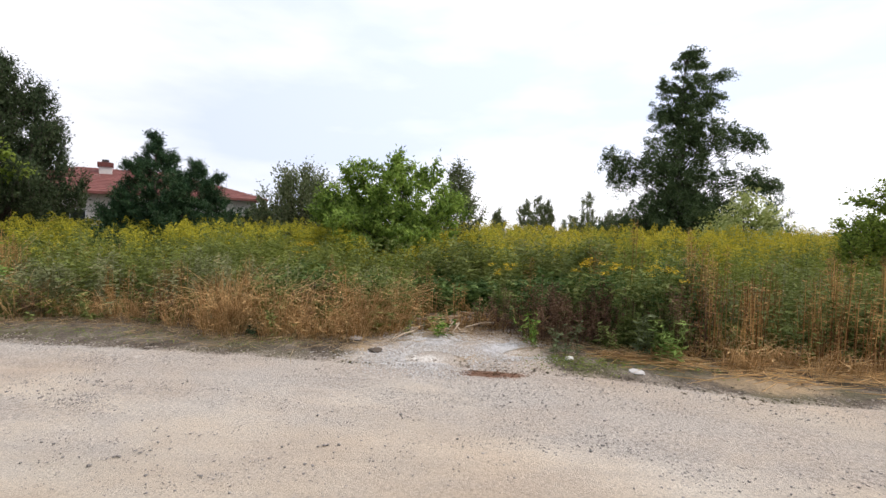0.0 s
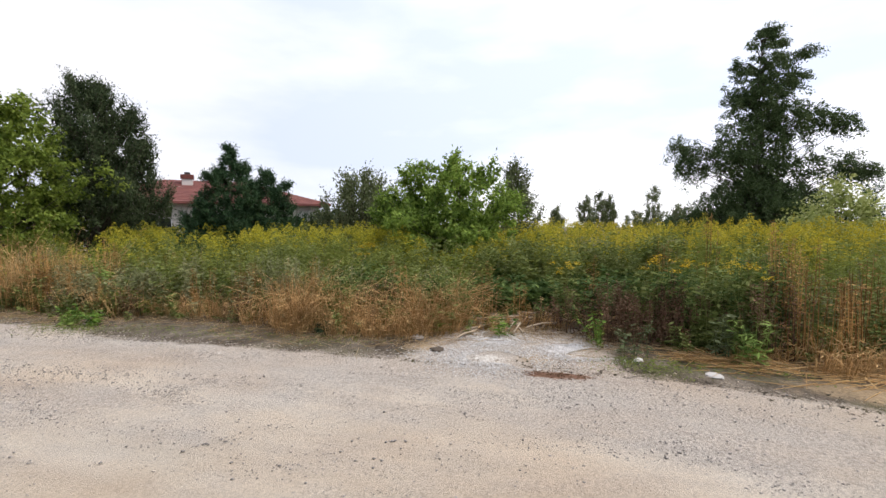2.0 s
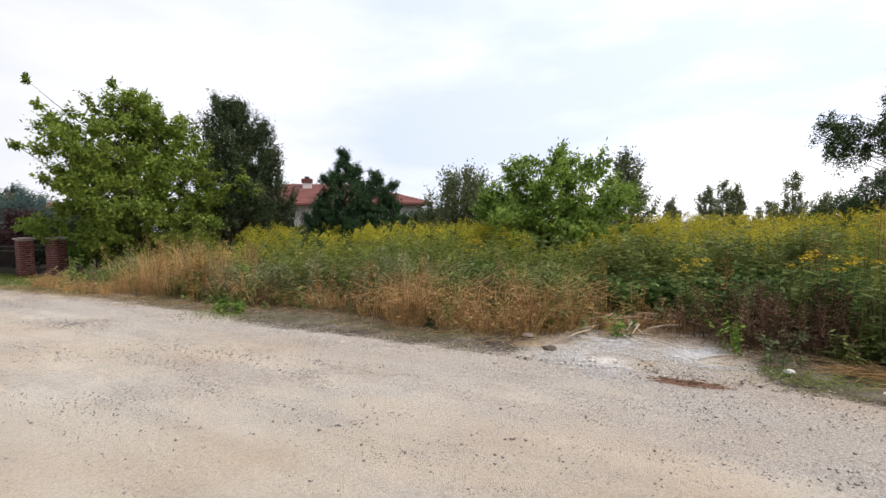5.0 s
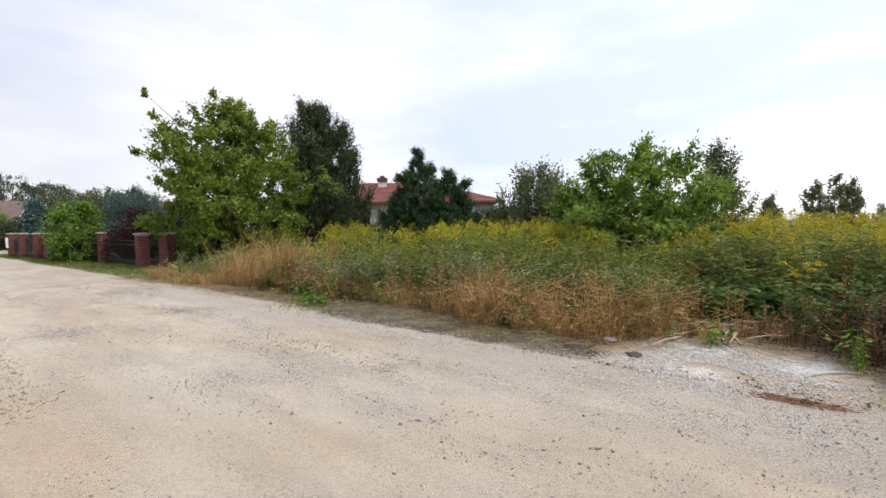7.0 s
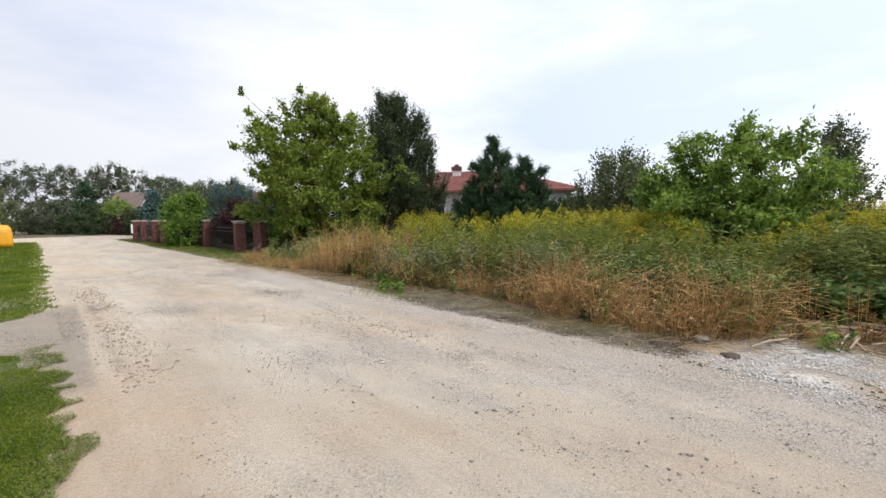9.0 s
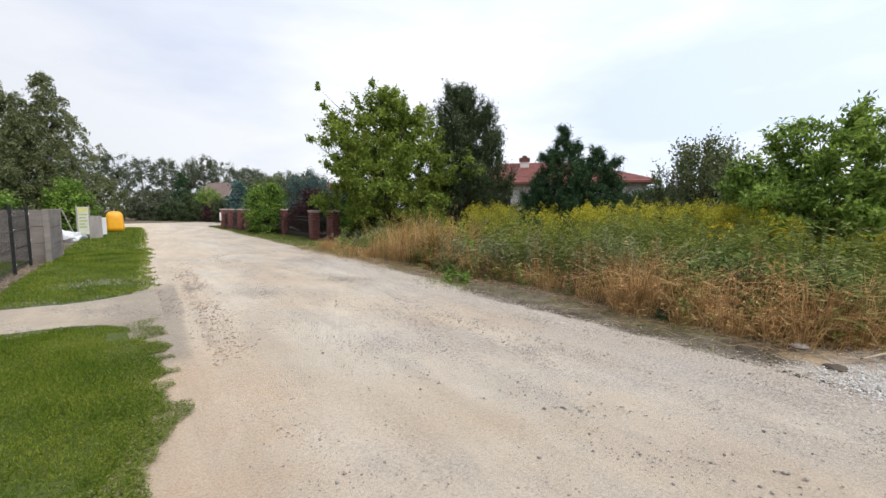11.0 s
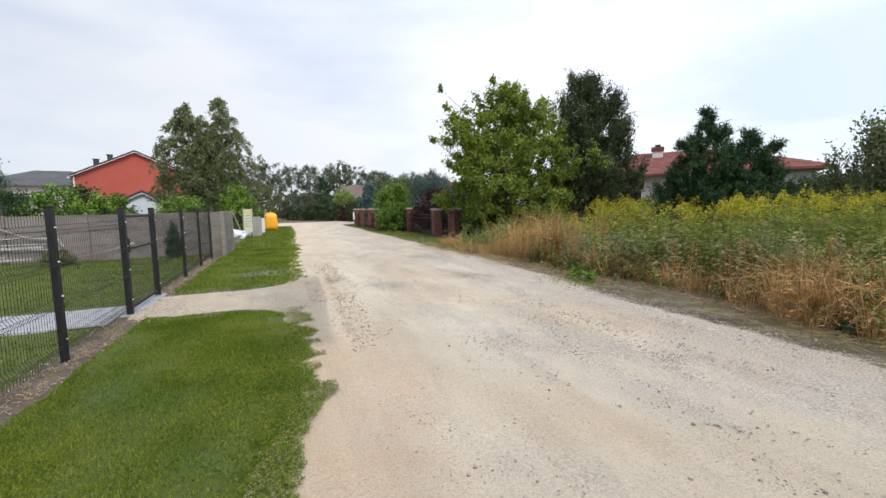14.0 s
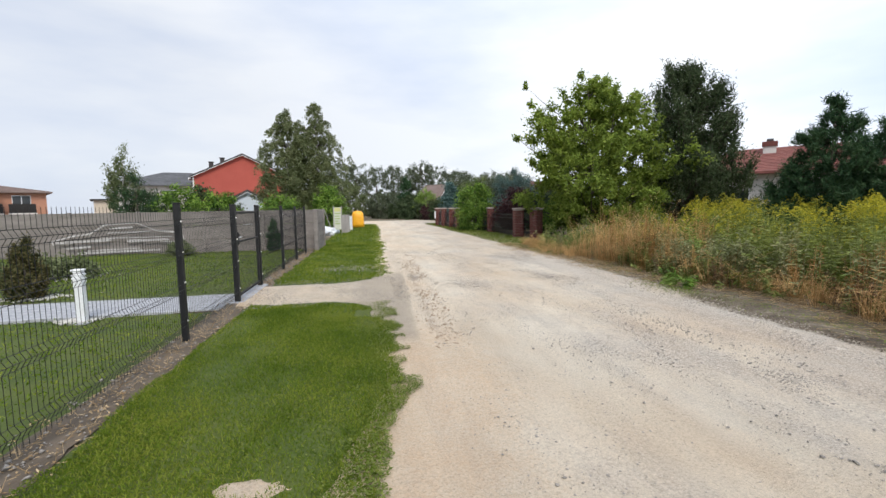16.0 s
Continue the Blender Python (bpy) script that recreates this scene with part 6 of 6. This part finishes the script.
def lawn_fill(k, x0, x1, y0, y1, h, w, keep):
    p = np.stack([rng.uniform(x0, x1, k), rng.uniform(y0, y1, k), np.zeros(k)], 1)
    p = p[keep(p[:, 0], p[:, 1])]
    k = len(p)
    p[:, 2] = 0.01
    way = rand_dirs(k, 0.25, 1.0)
    tone = np.array([0.88 + 0.35 * noise.noise(Vector((a[0] * 1.7, a[1] * 1.7, 3))) for a in p[::1]])
    lawn.leaves(p, way, rand_dirs(k, -0.3, 0.3), h * rng.uniform(0.6, 1.4, k) * tone, w, 0, 0.15)


def on_verge(x, y):
    rag = np.array([noise.noise(Vector((a * 2.4, b * 2.4, 6))) + 0.5 * noise.noise(Vector((a * 6, b * 6, 2))) for a, b in zip(x, y)])
    rim = road_left(y) - 0.05 + 0.22 * rag
    bare = (y > drive_low(x) + 0.12 * rag) & (y < drive_high(x) + 0.15 * rag)
    worn = ((x - 0.22) / 0.42) ** 2 + ((y - 6.3) / 0.4) ** 2 < 0.9 + 1.1 * rag
    strip = x < FENCE_X + 0.24 + 0.10 * rag
    hole = ((x + 0.66) / 0.22) ** 2 + ((y - 2.36) / 0.13) ** 2 < 0.5 + 0.6 * rag
    return (x < rim - rng.exponential(0.03, len(x))) & ~bare & ~worn & ~strip & ~hole


lawn_fill(170000, -2.1, 0.6, 1.2, 7.2, 0.045, 0.006, on_verge)
lawn_fill(40000, -2.1, 0.4, -7.0, 1.2, 0.06, 0.012, on_verge)
lawn_fill(42000, -2.1, 0.9, 9.0, 20.0, 0.07, 0.012, on_verge)
lawn_fill(16000, -2.1, 1.3, 20.0, 42.0, 0.09, 0.03, on_verge)
lawn_fill(52000, -13.0, -2.42, 2.5, 17.3, 0.06, 0.013, lambda x, y: ~((y > 6.9 - 0.0425 * (-2.4 - x)) & (y < 8.55 - 0.0425 * (-2.4 - x))))
tagged(lawn.build("lawn_grass", [M["lawn_blade"]]), "short green grass blades of the mown lawns", "grass", "", "stuff")
verge = Heap()
k = 14000
y = rng.uniform(12.5, 40, k)
x = road_right(y) + 0.1 + rng.uniform(0, 1, k) ** 0.8 * (2.1 - 0.05 * (y - 15))
p = np.stack([x, y, 0 * x + 0.005], 1)
verge.leaves(p, rand_dirs(k, 0.2, 1.0), rand_dirs(k, -0.3, 0.3), rng.uniform(0.05, 0.13, k), 0.018)
tagged(verge.build("verge_grass", [M["clover"]]), "thin grass growing along the sandy road", "grass", "", "stuff")
rim = Heap()
k = 16000
y = rng.uniform(1.6, 7.0, k)
x = road_left(y) + 0.02 + 0.10 * wob(y * 3.7, 5) - np.abs(rng.normal(0, 0.25, k)) + 0.06
rag = np.array([noise.noise(Vector((a * 2.4, b * 2.4, 6))) + 0.5 * noise.noise(Vector((a * 6, b * 6, 2))) for a, b in zip(x, y)])
ok = x < road_left(y) - 0.01 + 0.24 * rag
x, y = x[ok], y[ok]
k = len(x)
p = np.stack([x, y, rng.uniform(0.005, 0.045, k)], 1)
rim.leaves(p, rand_dirs(k, -0.1, 0.4), np.tile([[0, 0, 1.0]], (k, 1)), rng.uniform(0.012, 0.032, k), 0.012)
tagged(rim.build("knotweed_rim", [M["clover"]]), "creeping knotweed along the lawn's ragged edge", "weeds", "", "stuff")

# ---- loose stones ----
ICO_V = np.array([[0, 0, 1], [0.9, 0, 0.2], [-0.3, 0.85, 0.25], [-0.7, -0.6, 0.2], [0.35, -0.8, 0.1], [0.2, 0.3, -0.8]])
ICO_F = np.array([[0, 1, 2], [0, 2, 3], [0, 3, 4], [0, 4, 1], [5, 2, 1], [5, 3, 2], [5, 4, 3], [5, 1, 4]])


def pebbles(name, p, size, mat, label):
    k = len(p)
    q = rng.uniform(0, 6.283, k)
    c, s = np.cos(q), np.sin(q)
    sc = rng.uniform(0.6, 1.3, (k, 3)) * np.asarray(size)[:, None]
    v = ICO_V[None] * sc[:, None]
    v = np.stack([v[..., 0] * c[:, None] - v[..., 1] * s[:, None], v[..., 0] * s[:, None] + v[..., 1] * c[:, None], v[..., 2] * 0.6], -1) + p[:, None]
    f = (np.arange(k)[:, None, None] * 6 + ICO_F).reshape(-1, 3)
    tagged(link_mesh(name, v.reshape(-1, 3), f, mat), label, "gravel", "", "stuff")


k = 95000
y = rng.uniform(-5, 16, k)
x = road_left(y) + 0.1 + (road_right(y) - road_left(y)) * rng.beta(1.7, 1.2, k)
clump = np.array([noise.noise(Vector((a * 1.5, b * 0.33, 7))) + 0.6 * noise.noise(Vector((a * 3, b * 2, 3))) for a, b in zip(x, y)])
ok = rng.uniform(-0.4, 0.9, k) < clump
x, y = x[ok], y[ok]
pebbles("loose_gravel", np.stack([x, y, 0 * x + 0.010], 1), 0.0028 + 0.0031 * rng.exponential(1.0, len(x)).clip(0, 4.5), M["stone"], "loose grey grit and stones on the sandy road")
# denser patches of grey crushed stone filled into potholes
k = 5200
c = np.array([(2.0, 8.3, 0.42, 0.6), (3.75, 8.7, 0.36, 0.45), (3.5, 2.9, 0.22, 0.4), (2.6, 4.2, 0.5, 0.5), (3.9, 12.6, 0.4, 0.7), (0.95, 9.3, 0.14, 0.5), (4.6, 4.4, 0.25, 1.2), (4.3, 0.2, 0.4, 0.7)])[rng.integers(0, 8, k)]
p = np.stack([c[:, 0] + rng.normal(0, 0.6, k) * c[:, 2], c[:, 1] + rng.normal(0, 0.6, k) * c[:, 3], np.full(k, 0.010)], 1)
pebbles("pothole_gravel", p, rng.uniform(0.003, 0.010, k), M["stone"], "grey crushed stone filled into shallow potholes")
k = 3600
y = rng.uniform(-6, 15, k)
x = road_right(y) + np.abs(rng.normal(0.0, 0.35, k)) - 0.1
pebbles("verge_clods", np.stack([x, y, gz(x, y) - 0.008], 1), 0.005 + 0.007 * rng.exponential(1.0, k).clip(0, 3), M["soil"], "clods of earth and stones on the bare verge")
k = 15000
c = np.array([(6.25, 0.40, 0.34, 0.36), (5.85, -0.68, 0.32, 0.34), (5.25, 0.35, 0.45, 0.60)])[rng.integers(0, 3, k)]
p = np.stack([c[:, 0] + rng.normal(0, 0.7, k) * c[:, 2], c[:, 1] + rng.normal(0, 0.7, k) * c[:, 3], np.zeros(k)], 1)
p[:, 2] = 0.012 + gz(p[:, 0], p[:, 1])
ok = np.array([noise.noise(Vector((a[0] * 1.8, a[1] * 1.8, 2))) for a in p]) > -0.15
pebbles("limestone_chips", p[ok], rng.uniform(0.004, 0.013, ok.sum()), M["lime_chip"], "white limestone chips at the field entrance")
k = 1500
y = rng.uniform(0, 16, k)
pebbles("border_pebbles", np.stack([FENCE_X + rng.normal(0.02, 0.12, k), y, 0 * y + 0.008], 1), 0.004 + 0.008 * rng.exponential(1.0, k).clip(0, 3), M["stone"], "pale stones in the soil below the fence")
k = 2600
c = np.array([(-5.9, 8.8, 0.45), (-7.6, 11.5, 1.2), (-5.6, 6.1, 0.5), (-9.8, 12.0, 1.0), (-4.05, 6.75, 0.2)])[rng.integers(0, 5, k)]
pebbles("garden_pebbles", np.stack([c[:, 0] + rng.normal(0, 0.5, k) * c[:, 2], c[:, 1] + rng.normal(0, 0.3, k) * c[:, 2], 0 * c[:, 0] + 0.02], 1), rng.uniform(0.012, 0.035, k), M["white_stone"], "white decorative pebbles round the garden plants")
k = 7000
y = rng.uniform(-7, 16, k)
x = road_right(y) + rng.normal(0.05, 0.16, k)
pebbles("sand_spill", np.stack([x, y, gz(x, y) - 0.002 + crumbs(x, y) * 0.6], 1), 0.004 + 0.006 * rng.exponential(1.0, k).clip(0, 3), M["road"], "pale sand and grit spilled over the road's edge")
k = 1500
y = rng.uniform(4.5, 14, k)
x = 0.62 + 0.045 * y + rng.normal(0, 0.13, k) + 0.12 * wob(y, 7)
pebbles("edge_clods", np.stack([x, y, 0 * x + 0.008], 1), 0.004 + 0.007 * rng.exponential(1.0, k).clip(0, 3), M["loam"], "brown crumbs of earth along the wheel track")
k = 5000
x = rng.uniform(FENCE_X + 0.1, 0.7, k)
y = 6.9 + rng.uniform(0, 1, k) * 2.6
pebbles("driveway_grit", np.stack([x, y, 0 * x + 0.028], 1), 0.003 + 0.004 * rng.exponential(1.0, k).clip(0, 4), M["stone"], "fine grit on the bare driveway")
k = 700
p = np.stack([rng.normal(-0.45, 0.42, k), rng.normal(11.2, 0.4, k), np.full(k, 0.022)], 1)
pebbles("lawn_rubble", p, rng.uniform(0.006, 0.03, k), M["stone"], "grey rubble trodden into the grass verge")
border = Heap()
k = 2600
y = rng.uniform(0.5, 16, k)
p = np.stack([FENCE_X + rng.normal(0.03, 0.13, k), y, rng.uniform(0.005, 0.03, k)], 1)
border.leaves(p, rand_dirs(k, -0.1, 0.3), np.tile([[0, 0, 1.0]], (k, 1)), rng.uniform(0.02, 0.06, k), 0.012, 0)
border.sticks(p[:900], p[:900] + rand_dirs(900, 0.0, 1.0) * rng.uniform(0.03, 0.14, 900)[:, None], 0.0025, 0.001, 0)
tagged(border.build("fence_litter", [M["straw"]]), "dry leaves and dead grass below the mesh fence", "litter", "", "stuff")
lying = Heap()
k = 900
y = rng.uniform(-7.5, -2.0, k)
x = foot_line(y) + rng.normal(-0.22, 0.26, k)
p = np.stack([x, y, gz(x, y) + rng.uniform(0.01, 0.07, k)], 1)
q = rng.normal(1.5, 0.5, k)
lying.sticks(p, p + np.stack([np.cos(q), np.sin(q), rng.normal(0.0, 0.04, k)], 1) * rng.uniform(0.15, 0.6, k)[:, None], 0.005, 0.0025)
tagged(lying.build("flattened_stalks", [M["dry_grass"]]), "flattened dry stalks lying along the verge", "dry grass", "", "stuff")
